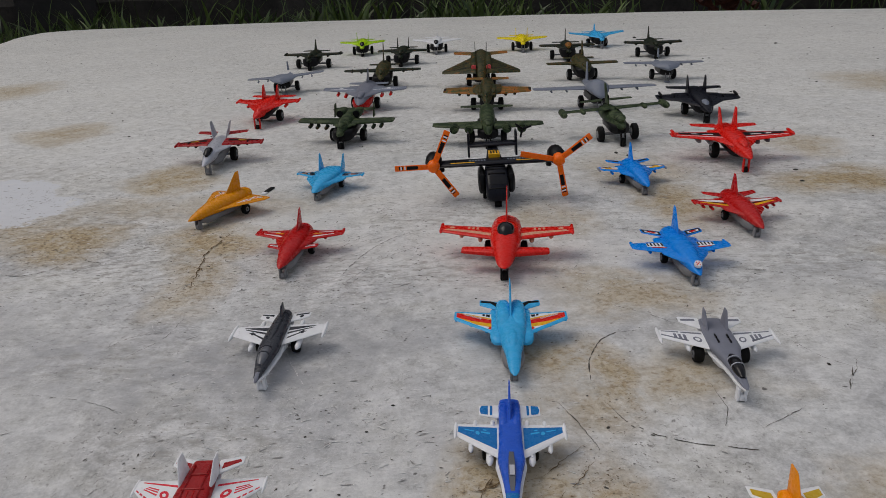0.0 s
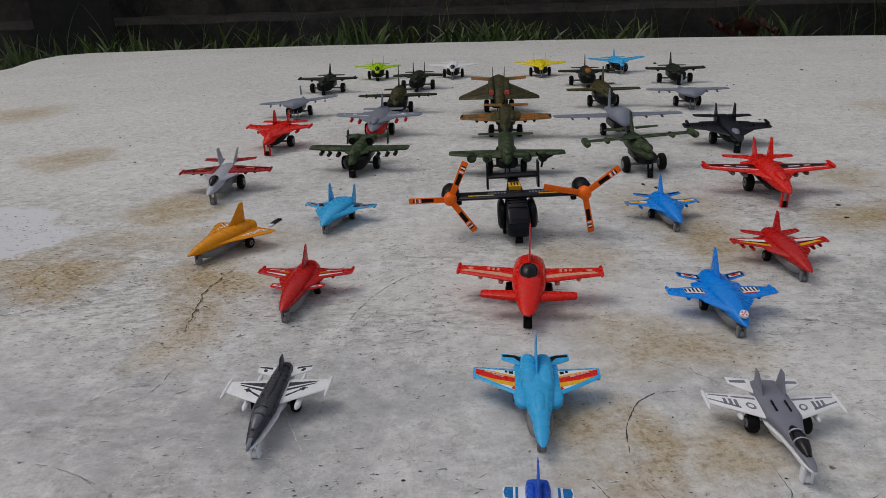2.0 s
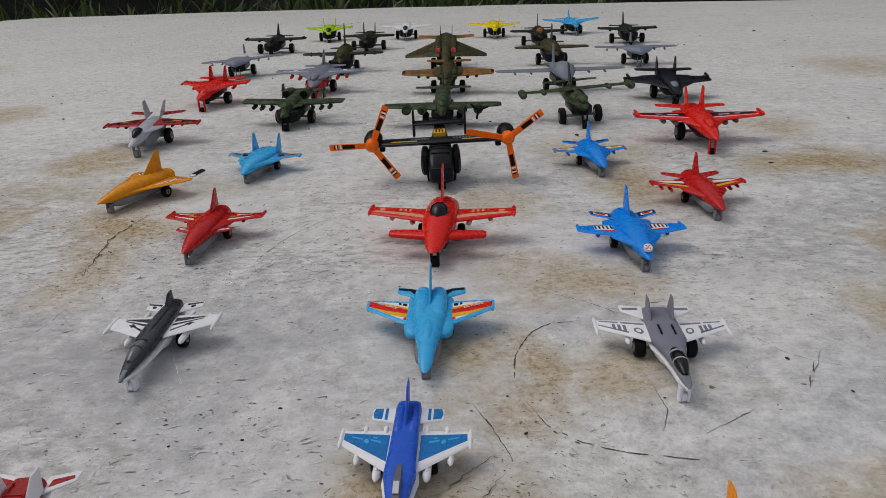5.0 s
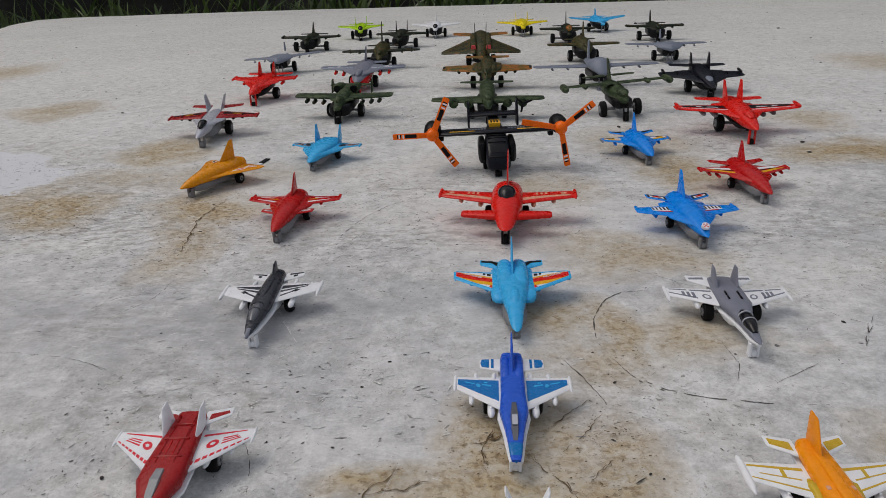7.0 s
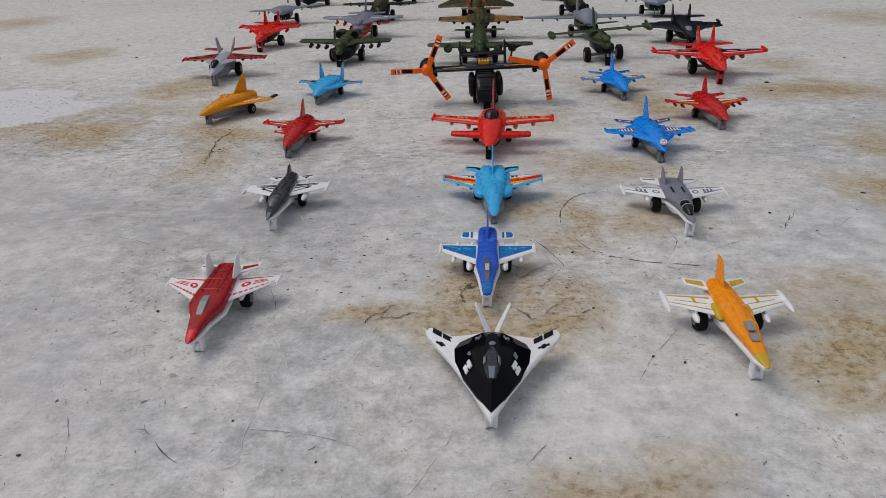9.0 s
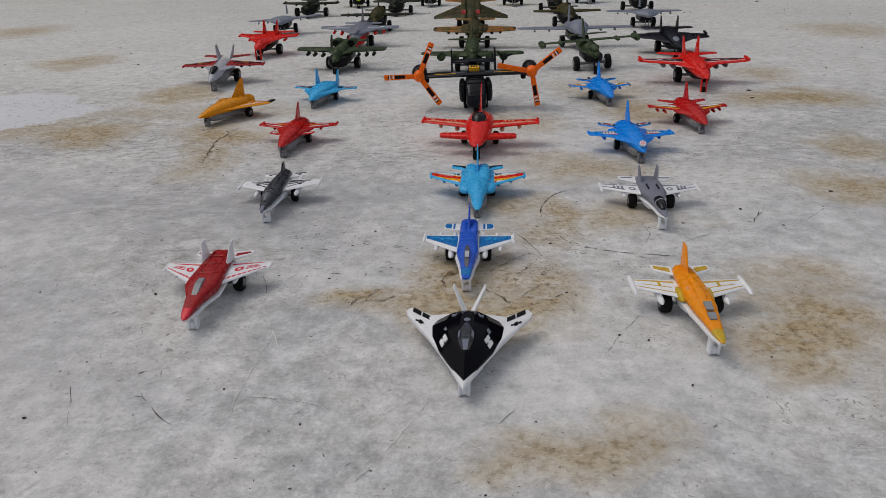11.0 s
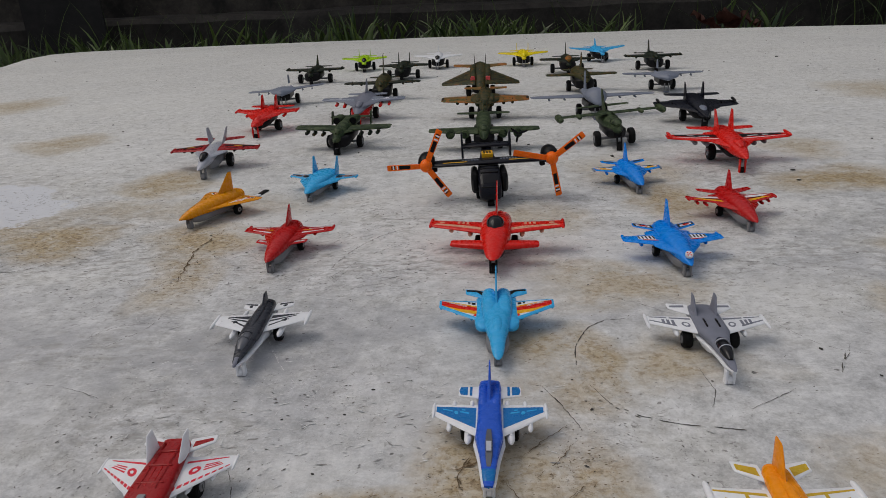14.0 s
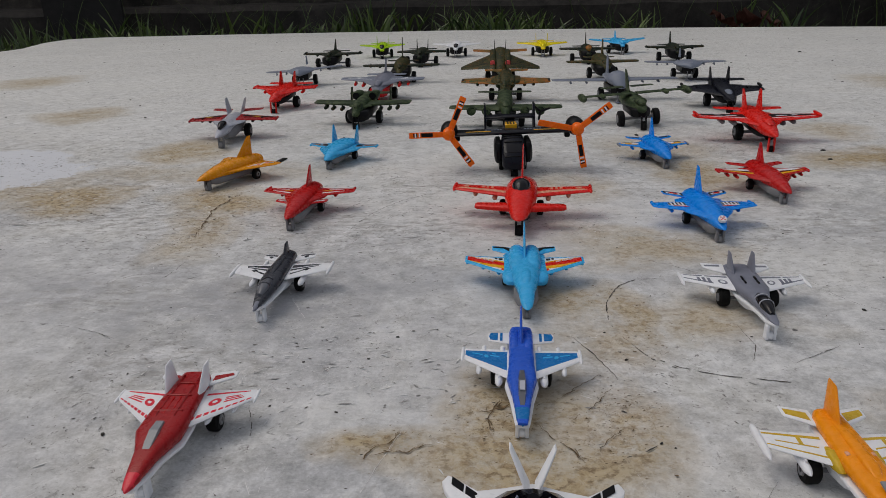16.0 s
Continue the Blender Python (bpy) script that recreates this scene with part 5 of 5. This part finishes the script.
# tiltrotor
def tiltrotor():
    ob = plane("toy_tiltrotor", "black toy tiltrotor with orange three-blade rotors", .0690, .7230, 0, -1.5)
    part("fuselage", hull([(41, 5, 14, 16), (42.5, 9.5, 10, 20), (46, 12, 8, 24), (52, 13, 7, 29), (60, 13.2, 7, 35), (66, 13.2, 8, 39), (84, 13, 9, 41.5), (100, 11, 16, 43), (118, 8.5, 30, 46), (138, 6, 40, 49)], 4.2, 24), NAVY, ob)
    for s in (-1, 1):
        part("sponson", hull([(60, 2, 16, 28), (64, 4.6, 12, 34), (74, 4.6, 12, 37), (92, 4.4, 13, 37), (104, 2, 18, 32)], 2.8, 14, s * 16.5), BLACK, ob)
        part("nacelle", lathe("y", ((0, 6), (3, 8.5), (12, 10), (26, 9.5), (36, 6)), (s * 71, 74, 46), 16), BLACK, ob)
        part("engine_mount", box((s * 62 - 3, 84, 34), (s * 62 + 3, 94, 40), 1), BLACK, ob)
        fin(ob, s * 29, 130, 20, 37, s * 29, 134, 16, 66, NAVY, (2.8, 2.4), "tail_fin")
        wheel(ob, s * 13, 82, 7, 5)
    wg = part("wing", box((-66, 76, 41), (66, 97, 45), 1.5), NAVY, ob)
    for s in (-1, 1):
        part("printed_mark", box((s * 38 - 14, 79, 44.9), (s * 38 + 14, 82, 45.25), .1), GOLDPRINT, wg)
        for i in range(6):
            part("printed_mark", box((s * 22 + 3.4 * i - 8, 85, 44.9), (s * 22 + 3.4 * i - 6, 90, 45.25), .05), PALEGREY, wg)
    tp = part("tailplane", box((-29, 130, 49), (29, 146, 52.5), 1.2), NAVY, ob)
    em = part("printed_emblem", box((-6.5, 102, 43), (6.5, 119, 48), .3), GOLDPRINT, ob, "orange yellow emblem panel")
    for i in range(3):
        part("emblem_bar", box((-4.4 + 3.4 * i, 104, 47.9), (-2.6 + 3.4 * i, 116, 48.4), .1), BLACK, em)
    part("cockpit_window", hull([(49.5, 10.5, 20, 27.4), (54, 11, 24, 31.4), (58, 11.4, 29, 34.4)], 4, 16), BLACKGLASS, ob)
    for y_, z_ in ((45, 23.4), (61, 36.2), (67, 39.3), (74, 40.6)):
        part("panel_rib", box((-10, y_, z_ - 1), (10, y_ + 3, z_ + .7), .3), BLACK, ob)
    ng = gear_legs(ob, 12, 3, BLACK, 3.5)
    ng.location.y = 50 * MM
    for s, offs in ((-1, (180, 66, -55)), (1, (168, 36, -80))):
        hubp = Vector((s * 71, 70, 46))
        rot = part("rotor", lathe("y", ((-9, 1.5), (-8, 4.5), (-5, 6.6), (-1, 7.2), (4, 7)), hubp, 16), ROTOR, ob, "orange three-blade rotor")
        for d in offs:
            a = radians(d)
            sp = Vector((math.cos(a), 0, math.sin(a)))
            cd = Vector((-math.sin(a), .25, math.cos(a))).normalized()
            nrm = sp.cross(cd)
            if nrm.y > 0:
                nrm = -nrm
            p0, p1 = hubp + sp * 4 - cd * 3.2 + Vector((0, -2, 0)), hubp + sp * 44 - cd * 3.8 + Vector((0, -2, 0))
            bl = part("rotor_blade", blade(p0, 6.4, p1, 7.6, 2.2, 1.6, nrm, cd), ROTOR, rot)
            if (s, d) == (1, 168):
                continue
            part("blade_print", print_on(p0, 6.4, p1, 7.6, 2.2, 1.6, nrm, [BAR(.34, .66, .1, .74), BAR(.77, .8, .1, .74), BAR(.85, .88, .1, .74)], cdir=cd), BLACK, bl)
            part("blade_print", print_on(p0, 6.4, p1, 7.6, 2.2, 1.6, nrm, [BAR(.69, .73, .1, .74), BAR(.8, .84, .1, .74)], cdir=cd), WHITE, bl)


tiltrotor()

# silver and red
jet("toy_fighter", "silver toy fighter with red wings and twin fins", -.313, .940, 3, SILVER, CRIMSON, CHASSIS, 118, 22, 10.5, 16, 33, 22,
    wing=(46, 36, 10, 68, 16, 62, 30, 24), stab=(92, 18, 9, 100, 12, 36, 32, 33), fins=((-9, 76, 26, 31, -14, 90, 12, 53), (9, 76, 26, 31, 14, 90, 12, 53)),
    can=(0, 30, 5.2, 28.5, 9, BLACKGLASS), mw=(72, 19, 11, 8), nose_gear=(17, 3.2, CHASSIS, 5), chassis=(20, 92, 13, 8, 24),
    pods=((61, 62, 86, 1.8, 24.5, CRIMSON, "wingtip_missile"), (30, 56, 74, 2.2, 25, BLACK, "missile", 29), (42, 60, 76, 2.0, 25, BLACK, "missile", 29)),
    wing_prints=((BLACK, [[(.1, .5), (.9, .6), (.9, .8), (.1, .75)], BAR(.2, .5, .2, .28)]), (OLIVEGOLD, [disc_poly(.45, .62, .12, .08)])), strake=(10, 80, 22, 46, 42, 28), rake=0.06, wt=(3.2, 2), p=2.2)
# big red twin fin
jet("toy_fighter", "red toy fighter with black wing prints and grey missiles", .387, .876, -4, BRIGHTRED, BRIGHTRED, BLACK, 130, 16, 14.5, 17, 40, 25,
    wing=(44, 42, 11, 62, 18, 79, 30, 32), stab=(98, 20, 10, 106, 12, 44, 33, 34), fins=((-9, 76, 28, 34, -11, 94, 9, 64), (9, 76, 28, 34, 11, 94, 9, 64)),
    mw=(70, 20, 12, 9), nose_gear=(19, 3.2, BRIGHTRED, 4), chassis=(20, 90, 12, 14, 24), can=(8, 44, 6.5, 32, 8, BRIGHTRED),
    pods=((30, 50, 78, 3.6, 25, CHASSIS, "missile", 32), (44, 54, 80, 3.2, 26, CHASSIS, "missile", 33), (76, 56, 84, 2.2, 35, BRIGHTRED, "wingtip_missile")),
    wing_prints=((BLACK, [[(.06, .4), (.85, .5), (.85, .8), (.06, .8)]]), (WHITE, [BAR(.06, .9, .24, .3), BAR(.2, .4, .52, .6), BAR(.5, .6, .56, .66)])), strake=(12, 90, 26, 48, 50, 30), rake=0.05, wt=(4, 2.6), p=2.3)
# green attack plane with engines over the back
a10 = jet("toy_attack_plane", "green camouflage toy attack plane with rear engines", -.149, 1.058, -6, GREEN, GREEN, BLACK, 120, 14, 12, 18, 42, 27,
    wing=(34, 28, 10, 38, 22, 75, 32, 34), stab=(96, 16, 8, 98, 14, 34, 36, 36), mw=(52, 24, 11, 8), nose_gear=(20, 4, BLACK, 5), chassis=(4, 80, 13, 11, 27),
    pods=((30, 30, 48, 3, 25, DARKGREEN, "bomb", 31), (44, 30, 48, 3, 26, DARKGREEN, "bomb", 32), (56, 32, 50, 3, 27, DARKGREEN, "bomb", 33)), can=(4, 28, 6, 34, 9, GREEN), strake=(14, 60, 18, 30, 36, 32), rake=0.08, wt=(5, 3.6), p=2.2)
for s in (-1, 1):
    part("engine", lathe("y", ((0, 6), (3, 7.6), (20, 7.6), (34, 5)), (s * 13, 60, 44), 16), GREEN, a10)
    part("engine_inlet", lathe("y", ((-.4, 2.5), (-.5, 5.4), (.5, 5.4)), (s * 13, 60, 44), 16), BLACK, a10)
    fin(a10, s * 32, 96, 16, 30, s * 32, 102, 12, 52, GREEN)


# four-engine bomber
def bomber():
    ob = jet("toy_bomber", "green camouflage toy bomber with four propellers", .072, 1.030, -2, GREEN, GREEN, BLACK, 150, 16, 12, 18, 44, 30,
             wing=(16, 42, 9, 30, 20, 83, 29, 30), stab=(112, 18, 7, 116, 12, 42, 38, 38), fins=((0, 100, 30, 38, 0, 116, 14, 62),),
             mw=(36, 24, 11, 8), nose_gear=(18, 3, BLACK, 5), can=(6, 30, 6, 36, 8, GREEN), chassis=(8, 90, 12, 13, 26), rake=.04, wt=(5, 3.4), p=2.1)
    for s in (-1, 1):
        for x_ in (28, 50):
            e = part("engine", lathe("y", ((-6, 3), (-5, 6.5), (0, 7), (20, 6), (32, 2)), (s * x_, 20, 28), 14), GREEN, ob)
            if (s, x_) != (-1, 50) and (s, x_) != (-1, 28):
                for k in range(3):
                    a = radians(90 + 120 * k + 13 * x_)
                    sp = Vector((math.cos(a), 0, math.sin(a)))
                    cd = Vector((-math.sin(a), .4, math.cos(a))).normalized()
                    o = Vector((s * x_, 12, 28))
                    if x_ == 50:
                        part("propeller_blade", blade(o + sp - cd * 2, 4, o + sp * 14 - cd * 1.5, 3, 1.4, 1, sp.cross(cd), cd), BLACK, e)


bomber()


# twin-boom turboprop with tip pods, standing tilted
def podplane():
    ob = jet("toy_turboprop", "green toy plane with tip pods and nose wheel", .267, 1.020, 0, GREEN, GREEN, BLACK, 130, 8, 14.5, 20, 45, 32,
             wing=(56, 20, 4, 58, 16, 76, 47, 47), stab=(108, 16, 6, 110, 12, 40, 50, 50), fins=((0, 92, 30, 44, 0, 112, 14, 78),), roll=-4,
             mw=(36, 25, 13, 9), nose_gear=(22, 3, BLACK, 7), chassis=(8, 80, 11, 17, 30), can=(4, 40, 8.5, 38, 9, GREEN), p=2.1)
    for s in (-1, 1):
        pod(ob, s * 76, 42, 84, 5.4, 46, GREEN, "tip_pod")
        pod(ob, s * 46, 50, 78, 3.6, 46, GREEN, "engine_pod")


podplane()
# small red twin fin
jet("toy_fighter", "bright red toy fighter with twin fins", -.313, 1.212, -5, BRIGHTRED, BRIGHTRED, BLACK, 120, 14, 14, 18, 38, 26,
    wing=(44, 36, 11, 64, 16, 56, 32, 34), stab=(90, 18, 10, 98, 12, 40, 34, 34), fins=((-12, 70, 26, 34, -13, 84, 9, 60), (12, 70, 26, 34, 13, 84, 9, 60)),
    mw=(66, 19, 11, 9), nose_gear=(20, 4.5, BRIGHTRED, 4), chassis=(14, 86, 11, 14, 24), can=(8, 36, 6, 30, 7, BRIGHTRED),
    pods=((34, 52, 72, 2.6, 27, BRIGHTRED, "missile", 31), (55, 56, 84, 2.2, 34, BRIGHTRED, "wingtip_missile")), strake=(8, 86, 30, 46, 44, 32), rake=0.08, wt=(4.4, 3), p=2.6)
# blue-grey with red bombs
jet("toy_fighter", "blue grey toy fighter with red bombs", -.147, 1.300, -4, GREY, PALEGREY, RED, 130, 14, 19, 19, 42, 26,
    wing=(42, 36, 11, 58, 18, 79, 34, 35), stab=(98, 18, 9, 104, 12, 38, 34, 34), fins=((0, 80, 32, 36, 0, 102, 12, 66),), fin_m=GREY,
    mw=(62, 22, 12, 9), nose_gear=(20, 4, RED, 5), chassis=(6, 84, 13, 11, 27), can=(4, 40, 7, 34, 8, GREY),
    pods=((34, 40, 62, 3.2, 26, BRIGHTRED, "bomb", 33), (50, 46, 66, 2.8, 27, BRIGHTRED, "bomb", 34)),
    wing_prints=((WHITE, [BAR(.1, .8, .3, .36), disc_poly(.5, .55, .06, .12)]),), strake=(8, 84, 34, 46, 44, 34), rake=0.1, wt=(4.6, 3), p=1.7)
# orange-brown camouflage
jet("toy_fighter", "orange brown camouflage toy fighter with black bombs", .082, 1.262, -4, OLIVE, RUST, BLACK, 120, 14, 13, 20, 46, 30,
    wing=(30, 46, 10, 46, 26, 80, 33, 32), stab=(94, 18, 8, 100, 12, 40, 40, 40), fins=((0, 80, 28, 42, 0, 96, 12, 70),),
    mw=(54, 25, 12, 9), nose_gear=(20, 3.4, BLACK, 5), chassis=(10, 80, 10, 14, 26), can=(2, 32, 7, 37, 9, OLIVE),
    pods=((34, 40, 60, 3.2, 28, DARKGREEN, "bomb", 35), (50, 42, 60, 3, 28.5, DARKGREEN, "bomb", 35)),
    wing_prints=((BLACK, [BAR(.93, .99, .2, .8)]),), intakes=(12, 24, 70, 5, 26, 42, OLIVE), strake=(8, 76, 26, 38, 40, 36), rake=0.14, wt=(4.6, 3), p=2.2)


def uav(label, x, y, head, span, wz, roll=0.0, flat=False, zt=62, sweep=4, ventral=True, vtail=True):
    ob = plane("toy_drone", label, x, y, head, roll)
    top = zt - (10 if flat else 0)
    part("fuselage", hull([(-20, 3, 30, 35), (-14, 10, 28, 42), (-2, 16 + 6 * flat, 28, top - 5), (14, 20 + 9 * flat, 28, top - 1), (34, 19 + 9 * flat, 28, top - 4), (70, 11 + 4 * flat, 30, top - 14), (118, 6, 32, top - 18), (124, 3, 34, top - 20)], 1.6, 24), PALEGREY, ob)
    pair_wings(ob, (28, 34, 10, 30 + sweep, 20, span / 2, wz, wz + 1), PALEGREY, prints=((GREY, [BAR(.1, .9, .72, .8), disc_poly(.6, .42, .03, .14)]),), t=(4, 2.4))
    part("belly", hull([(-2, 7, 17, 33), (6, 14, 14, 35), (70, 13, 14, 34), (78, 9, 18, 32)], 3.2), BLACK, ob, "black plastic underside")
    for s in (-1, 1):
        wheel(ob, s * 23, 44, 12, 8)
        for q in (.45, .7):
            pod(ob, s * span / 2 * q, 34, 50, 1.8, wz - 4.5, GREY, "missile", wz)
        if vtail:
            fin(ob, s * 3, 98, 20, 40, s * 22, 108, 12, 62, PALEGREY)
    part("axle", lathe("x", ((-23, 2), (23, 2)), (0, 44, 12), 8), CHASSIS, ob)
    part("tail_fin", blade((0, 96, 42), 18, (0, 104, zt + (4 if flat else 18)), 8, 3, 2, (1, 0, 0)), PALEGREY, ob)
    if ventral:
        g = part("nose_gear", box((-6, -8, 1), (6, 4, 3), .5), PALEGREY, ob, "pale plastic foot")
        for s in (-1, 1):
            part("strut", box((s * 4 - .8, -4, 2.6), (s * 4 + .8, -1, 22), .3), CHASSIS, g)
    return ob


uav("pale grey toy drone with long straight wings", .280, 1.262, 2, 222, 38, 0, False, 60, 4, True, False)
# black twin fin
jet("toy_fighter", "black toy fighter with twin fins", .431, 1.150, -5, NAVY, NAVY, BLACK, 126, 14, 15, 18, 38, 26,
    wing=(36, 52, 11, 60, 26, 68, 27, 26), stab=(92, 20, 11, 100, 14, 46, 34, 34), fins=((-14, 72, 28, 34, -15, 86, 10, 60), (14, 72, 28, 32, 15, 86, 10, 60)),
    mw=(68, 20, 12, 9), nose_gear=(20, 4, BLACK, 6), chassis=(12, 86, 12, 14, 24), can=(6, 34, 6, 30, 7, PALEGREY),
    pods=((40, 54, 76, 2.6, 26, BLACK, "missile", 31), (62, 60, 84, 2.4, 32, BLACK, "wingtip_missile")), strake=(6, 90, 40, 50, 44, 27), rake=0.1, wt=(4.6, 3), p=2.8)
uav("grey toy drone with swept wings and black underside", -.334, 1.530, 4, 166, 35, -4, True, 58, 20, True, False)
# camouflage with tall fin
jet("toy_fighter", "olive camouflage toy plane with tall fin", -.128, 1.540, 0, OLIVE, DARKGREEN, BLACK, 130, 12, 17, 20, 50, 32,
    wing=(40, 28, 10, 48, 16, 84, 37, 37), stab=(98, 18, 8, 102, 12, 34, 38, 38), fins=((0, 74, 36, 40, 0, 98, 12, 94),),
    mw=(52, 27, 13, 9), nose_gear=(22, 3.6, BLACK, 6), chassis=(0, 80, 16, 12, 32), can=(2, 40, 7, 39, 10, OLIVE),
    pods=((46, 42, 58, 2.8, 35, DARKGREEN, "bomb", 41), (66, 44, 58, 2.4, 36, DARKGREEN, "bomb", 42)), rake=0.08, wt=(4.4, 3), p=1.7)
# delta with red intakes
dl = jet("toy_delta_plane", "brown camouflage toy delta plane with red intakes", .085, 1.520, -2, OLIVE, OLIVE, BLACK, 150, 10, 20, 22, 48, 30,
    wing=(4, 104, 12, 42, 15, 84, 40, 25), stab=(118, 22, 10, 124, 16, 60, 36, 38), fins=((-12, 116, 26, 34, -13, 128, 12, 62), (12, 116, 26, 34, 13, 128, 12, 62)),
    mw=(50, 26, 14, 10), nose_gear=(24, 3.6, BLACK, 6), chassis=(8, 90, 14, 16, 32), stab_m=RUST, fin_m=BLACK,
    wing_prints=((BLACK, [BAR(.2, .9, .3, .36), BAR(.3, .8, .5, .54), BAR(.2, .6, .66, .7)]),), intakes=(16, 30, 110, 6.5, 28, 50, OLIVE), rake=0.24, wt=(4.6, 3), p=1.6)
for s in (-1, 1):
    part("intake_cover", hull([(26.5, 4.8, 40, 51), (29.6, 5.2, 39, 51.6)], 3.4, 14, s * 16), PINKRED, dl, "pink red intake face")
# olive plane with single fin
jet("toy_fighter", "olive brown toy plane with domed nose", .312, 1.555, 1, OLIVE, OLIVE, BLACK, 120, 12, 19, 20, 49, 32,
    wing=(40, 26, 10, 46, 18, 78, 36, 36), stab=(90, 16, 8, 94, 12, 34, 38, 38), fins=((6, 78, 30, 40, 8, 98, 12, 78),),
    mw=(52, 28, 13, 9), nose_gear=(22, 3.6, BLACK, 6), chassis=(0, 80, 16, 12, 32), can=(0, 38, 8, 38, 9, OLIVE), rake=0.08, wt=(4.4, 3), p=1.7)
uav("pale grey toy drone with missiles under its wings", .478, 1.535, -4, 168, 37, 0, True, 58, 10, True, False)
# the dark green ones
jet("toy_fighter", "dark green toy plane with pointed fin", -.342, 1.875, -3, DARKGREEN, DARKGREEN, BLACK, 112, 12, 17, 18, 44, 30,
    wing=(40, 28, 10, 46, 20, 78, 35, 36), stab=(88, 18, 8, 92, 12, 36, 37, 37), fins=((0, 66, 36, 36, 0, 90, 10, 70),),
    mw=(50, 40, 13, 10), nose_gear=(20, 3.6, BLACK, 6), chassis=(0, 80, 15, 11, 32), can=(0, 34, 7, 37, 10, DARKGREEN),
    pods=((72, 42, 66, 3, 38, DARKGREEN, "tip_pod"), (40, 42, 58, 3, 32, DARKGREEN, "bomb", 38)), rake=0.06, wt=(5.5, 4), strake=(10, 70, 28, 36, 40, 35), p=1.75)
jet("toy_fighter", "dark green toy fighter with twin fins", -.107, 1.885, -2, DARKGREEN, DARKGREEN, BLACK, 116, 12, 17, 18, 44, 30,
    wing=(44, 34, 10, 56, 20, 66, 36, 34), stab=(88, 18, 9, 94, 12, 38, 37, 37), fins=((-14, 70, 28, 34, -15, 86, 11, 66), (14, 70, 28, 34, 15, 86, 11, 66)),
    mw=(54, 38, 13, 10), nose_gear=(22, 3.6, BLACK, 6), chassis=(0, 80, 15, 11, 32), can=(0, 34, 7, 37, 10, DARKGREEN), rake=0.06, wt=(5.5, 4), strake=(10, 70, 28, 36, 40, 35), p=2.2)
jet("toy_fighter", "dark camouflage toy plane with tan spot", .325, 1.88, -4, DARKGREEN, DARKGREEN, BLACK, 112, 12, 17, 18, 46, 31,
    wing=(40, 28, 10, 48, 20, 72, 36, 36), stab=(88, 18, 8, 92, 12, 36, 37, 37), fins=((-2, 66, 36, 36, -2, 90, 10, 76),),
    mw=(52, 38, 13, 10), nose_gear=(22, 3.6, BLACK, 6), chassis=(0, 80, 15, 11, 34), can=(-2, 34, 8, 39, 13, RUST), rake=0.06, wt=(5.5, 4), strake=(10, 70, 28, 36, 40, 35), p=1.75)
jet("toy_fighter", "dark green toy plane with wing pods", .55, 1.88, -4, DARKGREEN, DARKGREEN, BLACK, 112, 12, 18, 18, 45, 31,
    wing=(40, 28, 10, 46, 22, 74, 36, 37), stab=(88, 18, 8, 92, 12, 36, 37, 37), fins=((-6, 66, 36, 36, -6, 90, 10, 74),),
    mw=(52, 38, 13, 10), nose_gear=(22, 3.6, BLACK, 6), chassis=(0, 80, 15, 11, 34), can=(0, 34, 7, 37, 10, DARKGREEN),
    pods=((70, 42, 66, 3, 38, DARKGREEN, "tip_pod"), (44, 42, 58, 3, 33, DARKGREEN, "bomb", 39)), rake=0.06, wt=(5.5, 4), strake=(10, 70, 28, 36, 40, 35), p=1.75)
# the bright row at the back
for nm, lb, m, x, y, hd, sp, tw in (("toy_fighter", "lime green toy fighter with twin fins", LIME, -.232, 2.12, 4, 134, 1),
                                   ("toy_fighter", "white toy fighter with thin wings", WHITE, -.018, 2.11, -2, 142, 0),
                                   ("toy_fighter", "yellow toy fighter with twin fins", YELLOW, .230, 2.09, -2, 146, 1),
                                   ("toy_fighter", "light blue toy fighter with straight wings", SKY, .460, 2.12, 5, 164, 0)):
    fs = ((-16, 66, 26, 32, -17, 82, 9, 60), (16, 66, 26, 32, 17, 82, 9, 60)) if tw else ((0, 68, 28, 34, 0, 86, 8, 62),)
    jet(nm, lb, x, y, hd, m, m, BLACK, 106, 10, 15, 20, 42, 29, wing=(34, 40, 12, 56, 18, sp / 2, 33, 35 + (5 if m is SKY else 0)), stab=(82, 16, 8, 88, 10, 36, 36, 36),
        fins=fs, mw=(54, 26, 13, 8), nose_gear=(22, 3.4, BLACK if m is LIME else CHASSIS, 5), chassis=(2, 80, 14, 12, 30), can=(0, 30, 7, 33, 11, BLACKGLASS if m in (WHITE, LIME) else m), rake=.08, wt=(4.5, 3), strake=(4, 80, 30, 40, 44, 33), p=2.4)
